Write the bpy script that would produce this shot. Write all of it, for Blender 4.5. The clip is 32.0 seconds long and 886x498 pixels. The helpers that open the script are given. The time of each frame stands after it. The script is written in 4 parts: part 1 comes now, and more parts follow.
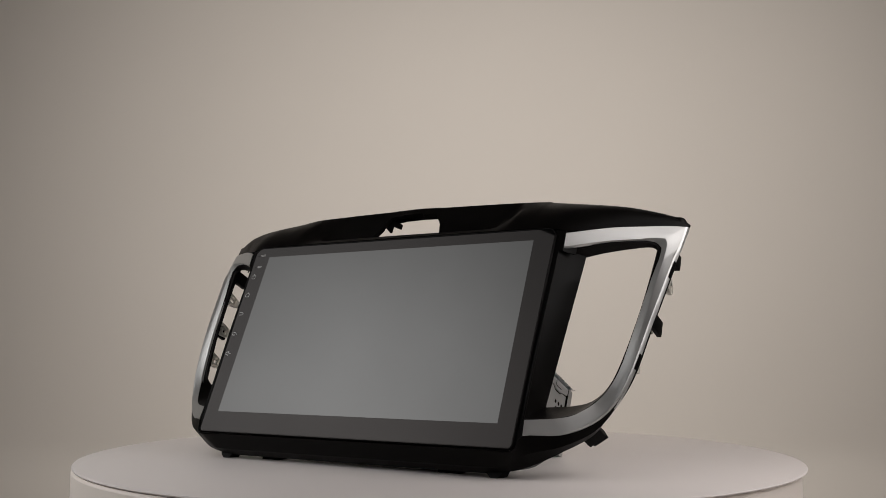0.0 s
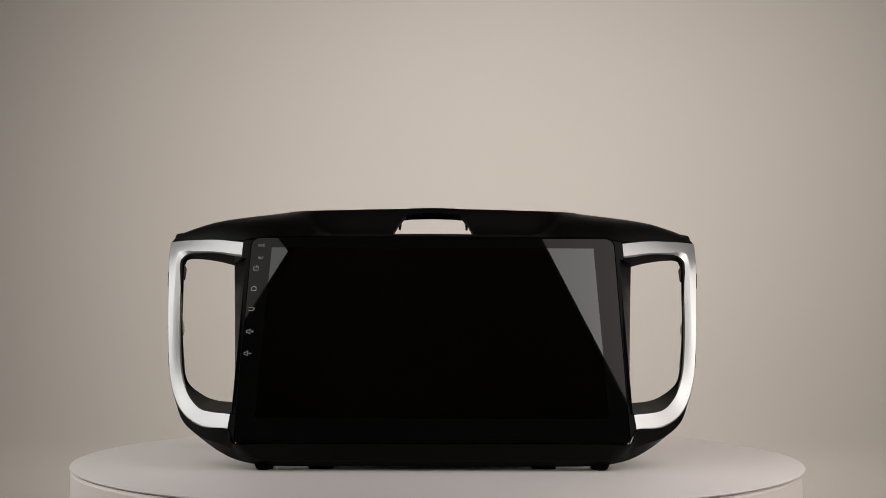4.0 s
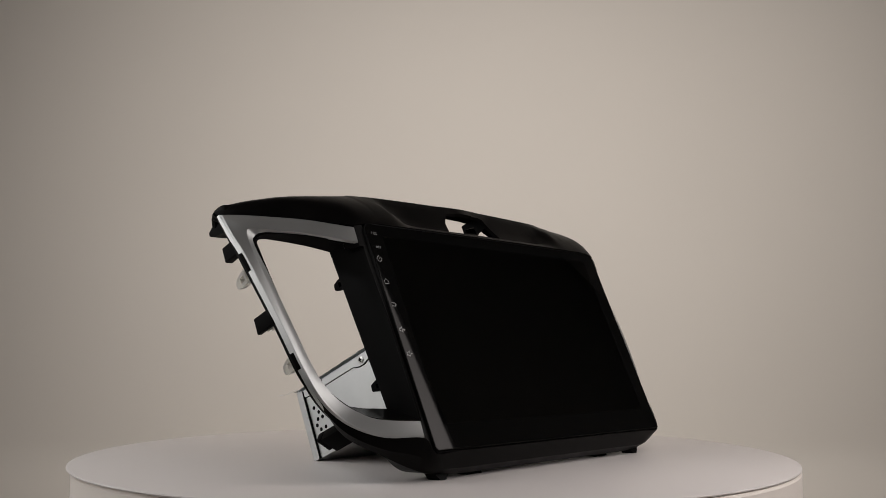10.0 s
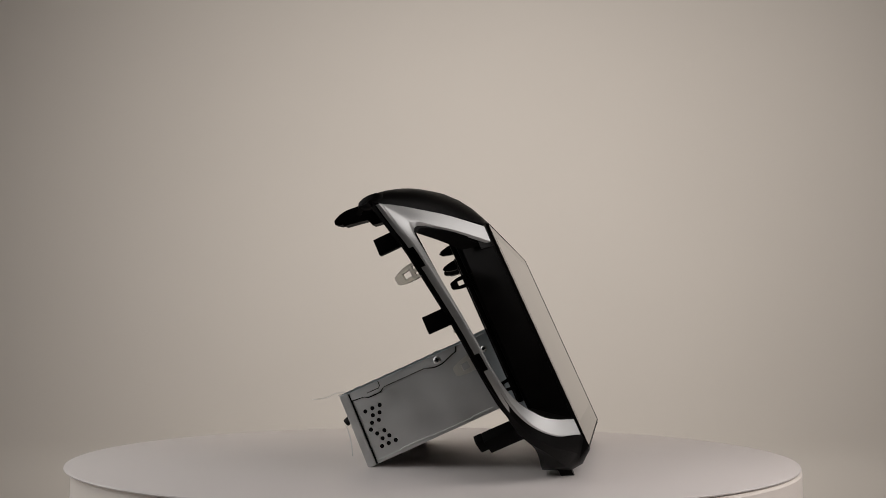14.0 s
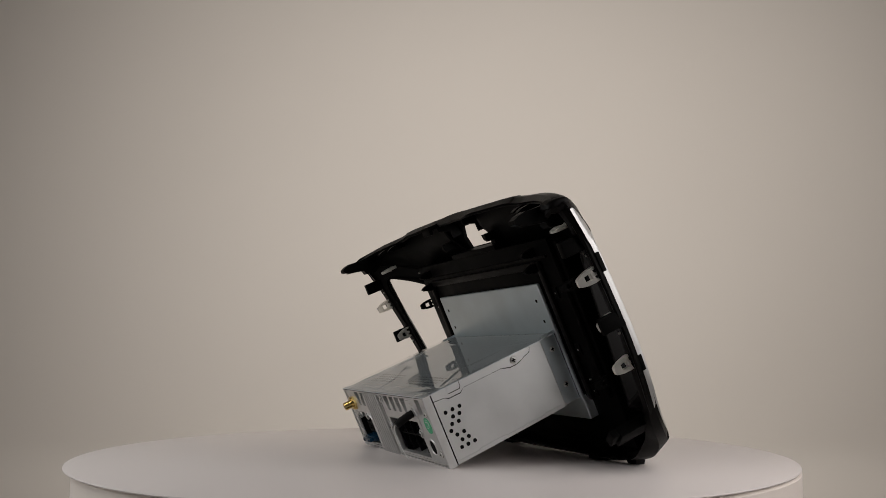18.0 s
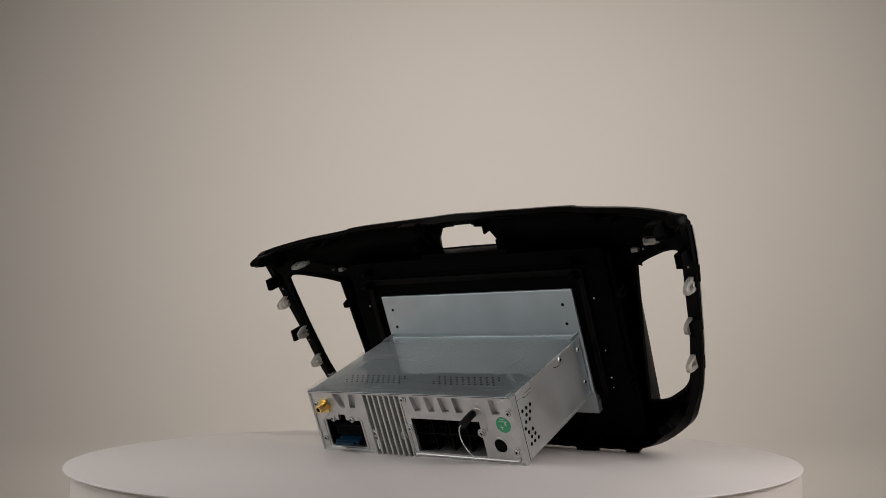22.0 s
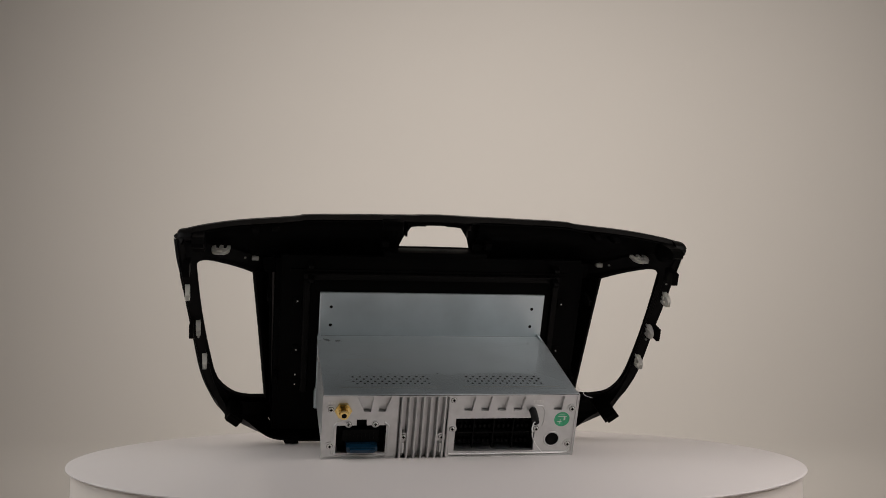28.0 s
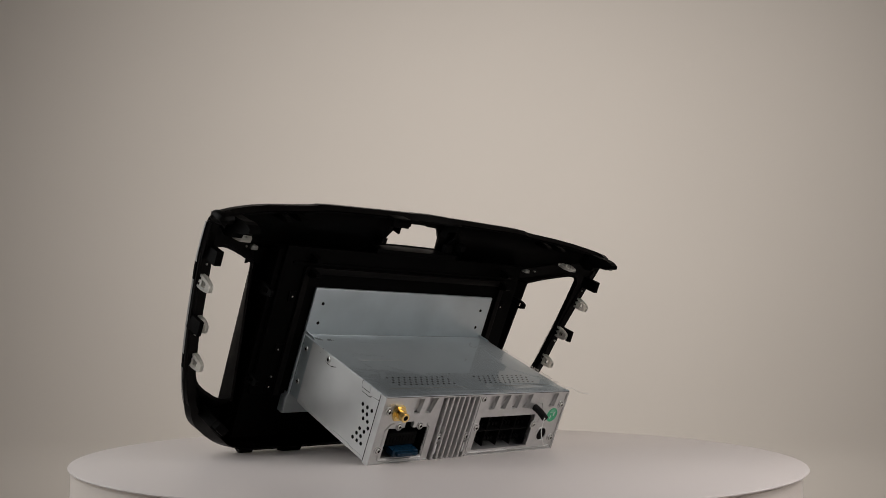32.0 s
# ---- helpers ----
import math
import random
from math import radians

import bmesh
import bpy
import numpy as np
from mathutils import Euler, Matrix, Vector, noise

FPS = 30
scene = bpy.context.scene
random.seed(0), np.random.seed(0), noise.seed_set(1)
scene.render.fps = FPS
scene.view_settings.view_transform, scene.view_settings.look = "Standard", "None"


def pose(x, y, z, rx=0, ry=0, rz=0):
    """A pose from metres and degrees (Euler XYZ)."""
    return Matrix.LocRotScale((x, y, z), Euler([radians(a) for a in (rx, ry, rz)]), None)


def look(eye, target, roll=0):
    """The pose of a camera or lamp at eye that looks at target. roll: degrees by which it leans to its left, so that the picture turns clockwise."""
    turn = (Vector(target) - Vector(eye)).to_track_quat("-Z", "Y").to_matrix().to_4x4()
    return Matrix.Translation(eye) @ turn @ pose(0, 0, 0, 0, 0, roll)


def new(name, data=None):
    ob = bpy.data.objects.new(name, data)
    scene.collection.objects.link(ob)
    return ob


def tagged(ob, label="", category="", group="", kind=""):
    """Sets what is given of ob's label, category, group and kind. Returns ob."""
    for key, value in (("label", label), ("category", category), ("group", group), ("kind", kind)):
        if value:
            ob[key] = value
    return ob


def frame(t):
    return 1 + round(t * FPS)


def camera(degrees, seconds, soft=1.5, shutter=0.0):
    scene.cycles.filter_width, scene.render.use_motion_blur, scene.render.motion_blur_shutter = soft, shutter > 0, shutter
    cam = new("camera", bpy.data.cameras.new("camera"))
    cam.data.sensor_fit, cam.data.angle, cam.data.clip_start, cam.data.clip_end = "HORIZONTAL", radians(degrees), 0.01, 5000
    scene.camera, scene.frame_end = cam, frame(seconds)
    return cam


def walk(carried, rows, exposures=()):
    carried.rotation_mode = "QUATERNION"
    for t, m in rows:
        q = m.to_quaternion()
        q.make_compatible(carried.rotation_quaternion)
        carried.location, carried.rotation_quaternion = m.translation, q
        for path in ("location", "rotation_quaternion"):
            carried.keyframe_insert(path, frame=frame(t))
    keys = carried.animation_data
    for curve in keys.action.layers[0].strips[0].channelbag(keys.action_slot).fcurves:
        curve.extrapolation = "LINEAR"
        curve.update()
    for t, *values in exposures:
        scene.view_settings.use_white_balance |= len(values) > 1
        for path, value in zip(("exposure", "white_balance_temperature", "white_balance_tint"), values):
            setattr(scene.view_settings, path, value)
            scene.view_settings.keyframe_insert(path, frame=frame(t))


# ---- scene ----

# ---------- camera ----------
cam = camera(49.16, 32.0, soft=0.5)
EYE = Vector((0.0, -0.7128, 0.0715))
POSE = look(EYE, EYE + Vector((0.00525, 0.99416, 0.10778)), 0.158)
walk(cam, [(0.0, POSE), (32.0, POSE)], exposures=[(0.0, -0.08), (2.0, -0.08), (3.0, 0.0), (3.5, 0.04), (5.5, 0.18), (6.0, 0.2), (7.0, 0.14), (7.6, -0.02), (8.0, -0.12), (9.0, -0.14), (10.0, -0.07), (12.0, -0.06), (32.0, -0.06)])

# ---------- world: a dim windowless studio ----------
world = bpy.data.worlds.new("studio_dark")
world.use_nodes = True
world.node_tree.nodes["Background"].inputs[0].default_value = (0.9, 0.95, 1.0, 1)
world.node_tree.nodes["Background"].inputs[1].default_value = 0.0
scene.world = world

# ---------- unseen lamp, added above and in front of the turntable to brighten the paper ---
lamp = new("added_background_lamp", bpy.data.lights.new("added_background_lamp", "AREA"))
lamp.data.shape, lamp.data.size, lamp.data.size_y = "RECTANGLE", 1.35, 0.2
# narrow spread dims the paper's outer parts, imitating lens vignetting
lamp.data.energy, lamp.data.color, lamp.data.spread = 3.9, (1.0, 0.912, 0.832), radians(66)
lamp.matrix_world = look((0.15, -0.40, 1.25), (0.12, 0.80, 0.22))

# ---------- materials ----------
def mat(name, color, rough=0.5, metal=0.0, bump=0.0, scale=200.0, vary=0.0, vscale=20.0,
        spec=0.5, coat=0.0, emit=0.0, stretch=(1, 1, 1), trans=0.0, rvary=0.0, ior=1.45):
    m = bpy.data.materials.new(name)
    m.use_nodes = True
    nt = m.node_tree
    b = nt.nodes["Principled BSDF"]
    b.inputs["Base Color"].default_value = (*color, 1)
    b.inputs["Roughness"].default_value = rough
    b.inputs["Metallic"].default_value = metal
    b.inputs["Specular IOR Level"].default_value = spec
    b.inputs["Coat Weight"].default_value = coat
    b.inputs["Transmission Weight"].default_value = trans
    b.inputs["IOR"].default_value = ior
    if emit:
        b.inputs["Emission Color"].default_value = (*color, 1)
        b.inputs["Emission Strength"].default_value = emit
    tc = nt.nodes.new("ShaderNodeTexCoord")
    mp = nt.nodes.new("ShaderNodeMapping")
    mp.inputs["Scale"].default_value = stretch
    nt.links.new(tc.outputs["Object"], mp.inputs["Vector"])
    if vary or rvary:
        n = nt.nodes.new("ShaderNodeTexNoise")
        n.inputs["Scale"].default_value = vscale
        n.inputs["Detail"].default_value = 6
        nt.links.new(mp.outputs[0], n.inputs["Vector"])
        if vary:
            r = nt.nodes.new("ShaderNodeMapRange")
            r.inputs["From Min"].default_value, r.inputs["From Max"].default_value = 0.3, 0.7
            r.inputs["To Min"].default_value, r.inputs["To Max"].default_value = 1 - vary, 1 + vary
            nt.links.new(n.outputs["Fac"], r.inputs["Value"])
            v = nt.nodes.new("ShaderNodeVectorMath")
            v.operation = "SCALE"
            v.inputs[0].default_value = color
            nt.links.new(r.outputs[0], v.inputs["Scale"])
            nt.links.new(v.outputs[0], b.inputs["Base Color"])
        if rvary:
            r2 = nt.nodes.new("ShaderNodeMapRange")
            r2.inputs["From Min"].default_value, r2.inputs["From Max"].default_value = 0.3, 0.7
            r2.inputs["To Min"].default_value, r2.inputs["To Max"].default_value = rough - rvary, rough + rvary
            nt.links.new(n.outputs["Fac"], r2.inputs["Value"])
            nt.links.new(r2.outputs[0], b.inputs["Roughness"])
    if bump:
        n2 = nt.nodes.new("ShaderNodeTexNoise")
        n2.inputs["Scale"].default_value = scale
        n2.inputs["Detail"].default_value = 4
        bp = nt.nodes.new("ShaderNodeBump")
        bp.inputs["Strength"].default_value = bump
        bp.inputs["Distance"].default_value = 0.0004
        nt.links.new(mp.outputs[0], n2.inputs["Vector"])
        nt.links.new(n2.outputs["Fac"], bp.inputs["Height"])
        nt.links.new(bp.outputs[0], b.inputs["Normal"])
    return m


PLASTIC = mat("black_grained_plastic", (0.0028, 0.0024, 0.0023), 0.40, spec=0.085, bump=0.12, scale=2200, vary=0.25, vscale=60, rvary=0.06)
PLASTIC_IN = mat("black_moulded_plastic", (0.0013, 0.0012, 0.0012), 0.44, bump=0.12, scale=900, vary=0.3, vscale=40, rvary=0.1, spec=0.035)
GLASS = mat("black_glass", (0.003, 0.003, 0.003), 0.03, spec=0.41)
GLASS.node_tree.nodes["Principled BSDF"].inputs["Specular Tint"].default_value = (1.0, 0.92, 0.90, 1)
DISPLAY = mat("lcd_glass", (0.108, 0.108, 0.108), 0.018, metal=1.0)
SILVER = mat("satin_silver_paint", (0.53, 0.53, 0.525), 0.35, metal=0.8, rvary=0.04, vscale=60)
ZINC = mat("zinc_plated_steel", (0.64, 0.645, 0.64), 0.40, metal=0.79, bump=0.05, scale=500, vary=0.07, vscale=35, rvary=0.07)
LID = mat("bright_zinc_sheet", (0.63, 0.68, 0.705), 0.33, metal=0.64, vary=0.07, vscale=30, rvary=0.06)
CAST = mat("cast_aluminium", (0.60, 0.60, 0.595), 0.42, metal=0.85, bump=0.14, scale=1500, vary=0.08, vscale=120, rvary=0.06)
PLATED = mat("dull_zinc_bracket", (0.54, 0.60, 0.625), 0.38, metal=0.82, bump=0.04, scale=500, vary=0.08, vscale=35, rvary=0.06)
STEEL = mat("screw_steel", (0.66, 0.66, 0.64), 0.3, metal=1.0, vary=0.1, vscale=300)
GOLD = mat("gold_plate", (0.86, 0.64, 0.26), 0.17, metal=1.0, vary=0.1, vscale=400)
VOID = mat("dark_hole", (0.003, 0.003, 0.003), 0.7, spec=0.08)
SOCKET = mat("socket_plastic", (0.004, 0.004, 0.004), 0.5, spec=0.06, bump=0.1, scale=900, vary=0.2)
BLUE = mat("blue_fuse", (0.003, 0.024, 0.05), 0.25, vary=0.1, vscale=200)
GREEN = mat("green_sticker", (0.05, 0.36, 0.18), 0.45, vary=0.25, vscale=500)
PALE = mat("pale_print", (0.55, 0.6, 0.56), 0.5)
NYLON = mat("milky_nylon", (0.74, 0.72, 0.67), 0.3, vary=0.06, vscale=200, trans=0.7, ior=1.3)
RUBBER = mat("black_rubber", (0.006, 0.006, 0.006), 0.55, spec=0.2, bump=0.1, scale=800)
WIRE = mat("white_wire", (0.75, 0.75, 0.74), 0.4, vary=0.05, vscale=300)
ICON = mat("icon_print", (0.42, 0.42, 0.42), 0.03, spec=0.6)
PAPER = mat("grey_paper", (0.60, 0.575, 0.545), 0.95, vary=0.012, vscale=3.0, bump=0.02, scale=300, spec=0.1)
BOARD = mat("white_laminate", (0.80, 0.742, 0.722), 0.42, vary=0.012, vscale=12, rvary=0.06, bump=0.02, scale=400)
BASE = mat("cream_plastic", (0.86, 0.78, 0.72), 0.5, vary=0.015, vscale=10)
CLOTH = mat("black_cloth", (0.012, 0.012, 0.012), 0.9, bump=0.2, scale=600, vary=0.2)
DARK = mat("grey_paint", (0.42, 0.393, 0.368), 0.9, vary=0.1, vscale=2)


def diffuser(mid, strength, tint, reach):
    """A lit fabric diffuser, brightest round its middle."""
    m = bpy.data.materials.new("lit_diffuser")
    m.use_nodes = True
    nt = m.node_tree
    e, g = nt.nodes.new("ShaderNodeEmission"), nt.nodes.new("ShaderNodeNewGeometry")
    d, r, n = nt.nodes.new("ShaderNodeVectorMath"), nt.nodes.new("ShaderNodeMapRange"), nt.nodes.new("ShaderNodeTexNoise")
    d.operation = "DISTANCE"
    d.inputs[1].default_value = mid
    nt.links.new(g.outputs["Position"], d.inputs[0])
    r.interpolation_type = "SMOOTHSTEP"
    r.inputs["From Max"].default_value = reach
    r.inputs["To Min"].default_value, r.inputs["To Max"].default_value = strength * 1.15, strength * 0.44
    nt.links.new(d.outputs["Value"], r.inputs["Value"])
    n.inputs["Scale"].default_value, n.inputs["Detail"].default_value = 4.5, 3.0
    q, k = nt.nodes.new("ShaderNodeMapRange"), nt.nodes.new("ShaderNodeMath")
    q.inputs["From Min"].default_value, q.inputs["From Max"].default_value = 0.3, 0.7
    q.inputs["To Min"].default_value, q.inputs["To Max"].default_value = 0.92, 1.08
    k.operation = "MULTIPLY"
    nt.links.new(g.outputs["Position"], n.inputs["Vector"])
    nt.links.new(n.outputs["Fac"], q.inputs["Value"])
    nt.links.new(q.outputs[0], k.inputs[0])
    nt.links.new(r.outputs[0], k.inputs[1])
    nt.links.new(k.outputs[0], e.inputs["Strength"])
    e.inputs["Color"].default_value = (*tint, 1)
    nt.links.new(e.outputs[0], nt.nodes["Material Output"].inputs["Surface"])
    return m



FILM = bpy.data.materials.new("clear_film")
FILM.use_nodes = True
_n = FILM.node_tree
_g, _t, _m = _n.nodes.new("ShaderNodeBsdfGlossy"), _n.nodes.new("ShaderNodeBsdfTransparent"), _n.nodes.new("ShaderNodeMixShader")
_f = _n.nodes.new("ShaderNodeFresnel")
_f.inputs["IOR"].default_value = 1.42
_g.inputs["Roughness"].default_value = 0.03
_n.links.new(_f.outputs[0], _m.inputs[0])
_n.links.new(_t.outputs[0], _m.inputs[1])
_n.links.new(_g.outputs[0], _m.inputs[2])
_n.links.new(_m.outputs[0], _n.nodes["Material Output"].inputs["Surface"])

# ---------- mesh helpers ----------
LEAN = radians(24.037)
SINL, COSL = math.sin(LEAN), math.cos(LEAN)


def P(u, v, w):
    """Millimetres across, out of and up along the leaning screen, as metres of the unit."""
    v, w = v / 1000 + 0.11024, w / 1000
    return Vector((u / 1000 - 0.0035, -COSL * v + SINL * w, SINL * v + COSL * w))


def ident(x, y, z):
    return Vector((x, y, z))


def part(name, bm, material, parent=None, label="", smooth=True, sharp=35):
    bmesh.ops.remove_doubles(bm, verts=bm.verts, dist=1e-6)
    bmesh.ops.recalc_face_normals(bm, faces=bm.faces)
    me = bpy.data.meshes.new(name)
    if smooth:
        for f in bm.faces:
            f.smooth = True
        for e in bm.edges:
            if len(e.link_faces) == 2 and e.calc_face_angle(0) > radians(sharp):
                e.smooth = False
    bm.to_mesh(me)
    bm.free()
    me.materials.append(material)
    ob = new(name, me)
    ob.parent = parent
    if label:
        tagged(ob, label)
    return ob


def box(bm, a, b, f=P, bevel=0.0):
    """A box between two corners, in the coordinates of f."""
    lo = [min(x, y) for x, y in zip(a, b)]
    hi = [max(x, y) for x, y in zip(a, b)]
    vs = [bm.verts.new(f(*(hi[k] if (i >> k) & 1 else lo[k] for k in range(3)))) for i in range(8)]
    fs = [bm.faces.new([vs[i] for i in q]) for q in ((0, 1, 3, 2), (4, 6, 7, 5), (0, 4, 5, 1), (2, 3, 7, 6), (0, 2, 6, 4), (1, 5, 7, 3))]
    if bevel:
        es = list({e for fc in fs for e in fc.edges})
        bmesh.ops.bevel(bm, geom=es, offset=bevel, segments=2, affect="EDGES", profile=0.6)


def prism(bm, outline, f0, f1):
    """A closed outline, given in 2D, between two planes: f0 and f1 turn a 2D point into a place."""
    a = [bm.verts.new(f0(*p)) for p in outline]
    b = [bm.verts.new(f1(*p)) for p in outline]
    bm.faces.new(a)
    bm.faces.new(b[::-1])
    n = len(a)
    for i in range(n):
        bm.faces.new((a[i], b[i], b[(i + 1) % n], a[(i + 1) % n]))


def ring(cx, cy, r, n=20, start=0.0):
    return [(cx + r * math.cos(start + 2 * math.pi * i / n), cy + r * math.sin(start + 2 * math.pi * i / n)) for i in range(n)]


def rounded(x0, y0, x1, y1, r, n=5):
    pts = []
    for cx, cy, a in ((x1 - r, y1 - r, 0), (x0 + r, y1 - r, 90), (x0 + r, y0 + r, 180), (x1 - r, y0 + r, 270)):
        for i in range(n + 1):
            t = radians(a + 90 * i / n)
            pts.append((cx + r * math.cos(t), cy + r * math.sin(t)))
    return pts


def spline(pts, n=5):
    """Points along a smooth curve through pts."""
    out = []
    P4 = [np.array(p, float) for p in pts]
    for i in range(len(P4) - 1):
        a, b = P4[i], P4[i + 1]
        z = P4[i - 1] if i else 2 * a - b
        c = P4[i + 2] if i + 2 < len(P4) else 2 * b - a
        for k in range(n):
            t = k / n
            out.append(0.5 * (2 * a + (b - z) * t + (2 * z - 5 * a + 4 * b - c) * t * t + (3 * a - z - 3 * b + c) * t ** 3))
    out.append(P4[-1])
    return out


def sheet(bm, rows, thick=0.0, skip=(), f=P, closed=False):
    """A grid of points as a surface; thick: its thickness, grown away from the viewer of its front."""
    tmp = bmesh.new()
    vs = [[tmp.verts.new(f(*p)) for p in r] for r in rows]
    for i in range(len(rows) - 1):
        m = len(rows[0])
        for j in range(m if closed else m - 1):
            if (i, j) in skip:
                continue
            k = (j + 1) % m
            try:
                tmp.faces.new((vs[i][j], vs[i][k], vs[i + 1][k], vs[i + 1][j]))
            except ValueError:
                pass
    bmesh.ops.recalc_face_normals(tmp, faces=tmp.faces)
    if thick:
        front = f(0, 1, 0) - f(0, 0, 0)
        for fc in tmp.faces:
            fc.normal_update()
        tot = sum((fc.normal * fc.calc_area() for fc in tmp.faces), Vector())
        if tot.dot(front) < 0:
            bmesh.ops.reverse_faces(tmp, faces=tmp.faces)
        for fc in tmp.faces:
            fc.normal_update()
        bmesh.ops.solidify(tmp, geom=list(tmp.faces), thickness=thick)
    me = bpy.data.meshes.new("tmp")
    tmp.to_mesh(me)
    tmp.free()
    bm.from_mesh(me)
    bpy.data.meshes.remove(me)


def tube(bm, pts, r, n=8, f=P):
    """A round rod along points given in the coordinates of f; r in metres."""
    ps = [f(*p) for p in pts]
    rings = []
    for i, p in enumerate(ps):
        d = (ps[min(i + 1, len(ps) - 1)] - ps[max(i - 1, 0)]).normalized()
        a = d.orthogonal().normalized() if not rings else (rings[-1][1] - d * rings[-1][1].dot(d)).normalized()
        b = d.cross(a)
        rings.append(([bm.verts.new(p + r * (math.cos(2 * math.pi * k / n) * a + math.sin(2 * math.pi * k / n) * b)) for k in range(n)], a))
    for (q, _), (s, _) in zip(rings, rings[1:]):
        for k in range(n):
            bm.faces.new((q[k], q[(k + 1) % n], s[(k + 1) % n], s[k]))
    bm.faces.new(rings[0][0][::-1])
    bm.faces.new(rings[-1][0])


def lathe(bm, prof, n=96, f=ident):
    """A turned body about z from (radius, height) pairs."""
    rows = [[bm.verts.new(f(r * math.cos(2 * math.pi * k / n), r * math.sin(2 * math.pi * k / n), z)) for k in range(n)] for r, z in prof]
    for a, b in zip(rows, rows[1:]):
        for k in range(n):
            bm.faces.new((a[k], a[(k + 1) % n], b[(k + 1) % n], b[k]))
    bm.faces.new(rows[0][::-1])
    bm.faces.new(rows[-1])


# ---------- the setting ----------
def backdrop():
    """A seamless paper sheet: it lies on the table and curves up behind the turntable."""
    bm = bmesh.new()
    prof = [(-0.9, -0.15), (-0.3, -0.15), (0.3, -0.15), (0.6, -0.15)]
    for i in range(13):
        a = radians(-90 + 90 * i / 12)
        prof.append((0.71 + 0.09 * math.cos(a), -0.06 + 0.09 * math.sin(a)))
    prof += [(0.80, 0.3), (0.80, 0.8), (0.80, 1.4)]
    rows = [[(x, y, z) for y, z in prof] for x in np.linspace(-1.6, 1.6, 9)]
    sheet(bm, rows, 0.0, f=ident)
    return tagged(part("backdrop", bm, PAPER), "warm grey seamless paper curving up behind the turntable", "backdrop", kind="structure")


def shell():
    """Grey studio walls, ceiling and floor, all round."""
    for name, a, b in (("floor", (-1.9, -2.2, -0.95), (1.9, 1.1, -0.9)), ("ceiling", (-1.9, -2.2, 2.0), (1.9, 1.1, 2.05)),
                       ("wall_west", (-1.95, -2.2, -0.9), (-1.9, 1.1, 2.0)), ("wall_east", (1.9, -2.2, -0.9), (1.95, 1.1, 2.0)),
                       ("wall_south", (-1.9, -2.25, -0.9), (1.9, -2.2, 2.0)), ("wall_north", (-1.9, 1.1, -0.9), (1.9, 1.15, 2.0))):
        bm = bmesh.new()
        box(bm, a, b, ident)
        tagged(part(name, bm, DARK, smooth=False), "grey matt painted studio " + name.split("_")[0], name.split("_")[0], kind="structure")
    bm = bmesh.new()
    box(bm, (-1.62, -0.95, -0.19), (1.62, 0.82, -0.152), ident, 0.004)
    t = tagged(new("studio_table"), "grey studio table under the paper sheet", "table")
    part("tabletop", bm, DARK, t)
    for x in (-1.5, 1.5):
        for y in (-0.85, 0.72):
            bm = bmesh.new()
            box(bm, (x - 0.03, y - 0.03, -0.9), (x + 0.03, y + 0.03, -0.19), ident, 0.004)
            part("leg", bm, DARK, t)


def softbox(name, corners, power, tint, hot, reach, label):
    """A lit softbox: diffuser between four corners, dark tapered housing behind, on a stand."""
    c = [Vector(p) for p in corners]
    mid = sum(c, Vector()) / 4
    n = (c[1] - c[0]).cross(c[3] - c[0]).normalized()
    if n.dot(mid) < 0:
        n = -n
    t = new(name)
    t.location = (mid.x + n.x * 0.22, mid.y + n.y * 0.22, -0.15)
    off = t.location.copy()
    bm = bmesh.new()
    sheet(bm, [[(c[0] * (1 - a) + c[1] * a) * (1 - b) + (c[3] * (1 - a) + c[2] * a) * b - off for a in np.linspace(0, 1, 9).tolist()] for b in np.linspace(0, 1, 9).tolist()], f=lambda *q: Vector(q))
    part("diffuser", bm, diffuser(hot, power, tint, reach), t, "glowing white fabric diffuser", smooth=False)
    bm = bmesh.new()
    rows = [[p + (p - mid) * k + n * h - off for p in c] for k, h in ((0.012, -0.003), (0.012, 0.004), (-0.72, 0.2), (-0.8, 0.26))]
    sheet(bm, rows, 0.0, f=lambda *a: Vector(a), closed=True)
    bm.faces.new([bm.verts.new(p) for p in rows[-1]])
    part("housing", bm, CLOTH, t, "black fabric housing")
    bm = bmesh.new()
    top = mid + n * 0.24 - off
    tube(bm, [(0, 0, 0.0), (0, 0, top.z)], 0.012, 12, ident)
    part("pole", bm, DARK, t)
    for k in range(3):
        bm = bmesh.new()
        a = 2.1 * k + 0.4
        tube(bm, [(0, 0, 0.07), (0.12 * math.cos(a), 0.12 * math.sin(a), 0.008)], 0.007, 8, ident)
        part("leg", bm, DARK, t)
    tagged(t, label, "studio light", group="softboxes")


# ---------- turntable ----------
def turntable():
    t = tagged(new("turntable"), "round white motorised display turntable with a cream drum base", "turntable")
    t.location = (0, 0, -0.15)
    bm = bmesh.new()
    lathe(bm, [(0.243, 0.0), (0.2478, 0.004), (0.2478, 0.1462), (0.2465, 0.1478)], 128)
    part("base", bm, BASE, t, "cream plastic drum base")
    bm = bmesh.new()
    a = radians(79)
    dx, dy = 0.0028 * math.cos(a), 0.0028 * math.sin(a)
    lathe(bm, [(0.249, 0.1482), (0.2499, 0.1486), (0.2502, 0.1491), (0.2499, 0.1497), (0.249, 0.15)], 160, lambda x, y, z: Vector((x + dx, y + dy, z)))
    return part("top_plate", bm, BOARD, t, "white laminate rotating top plate")


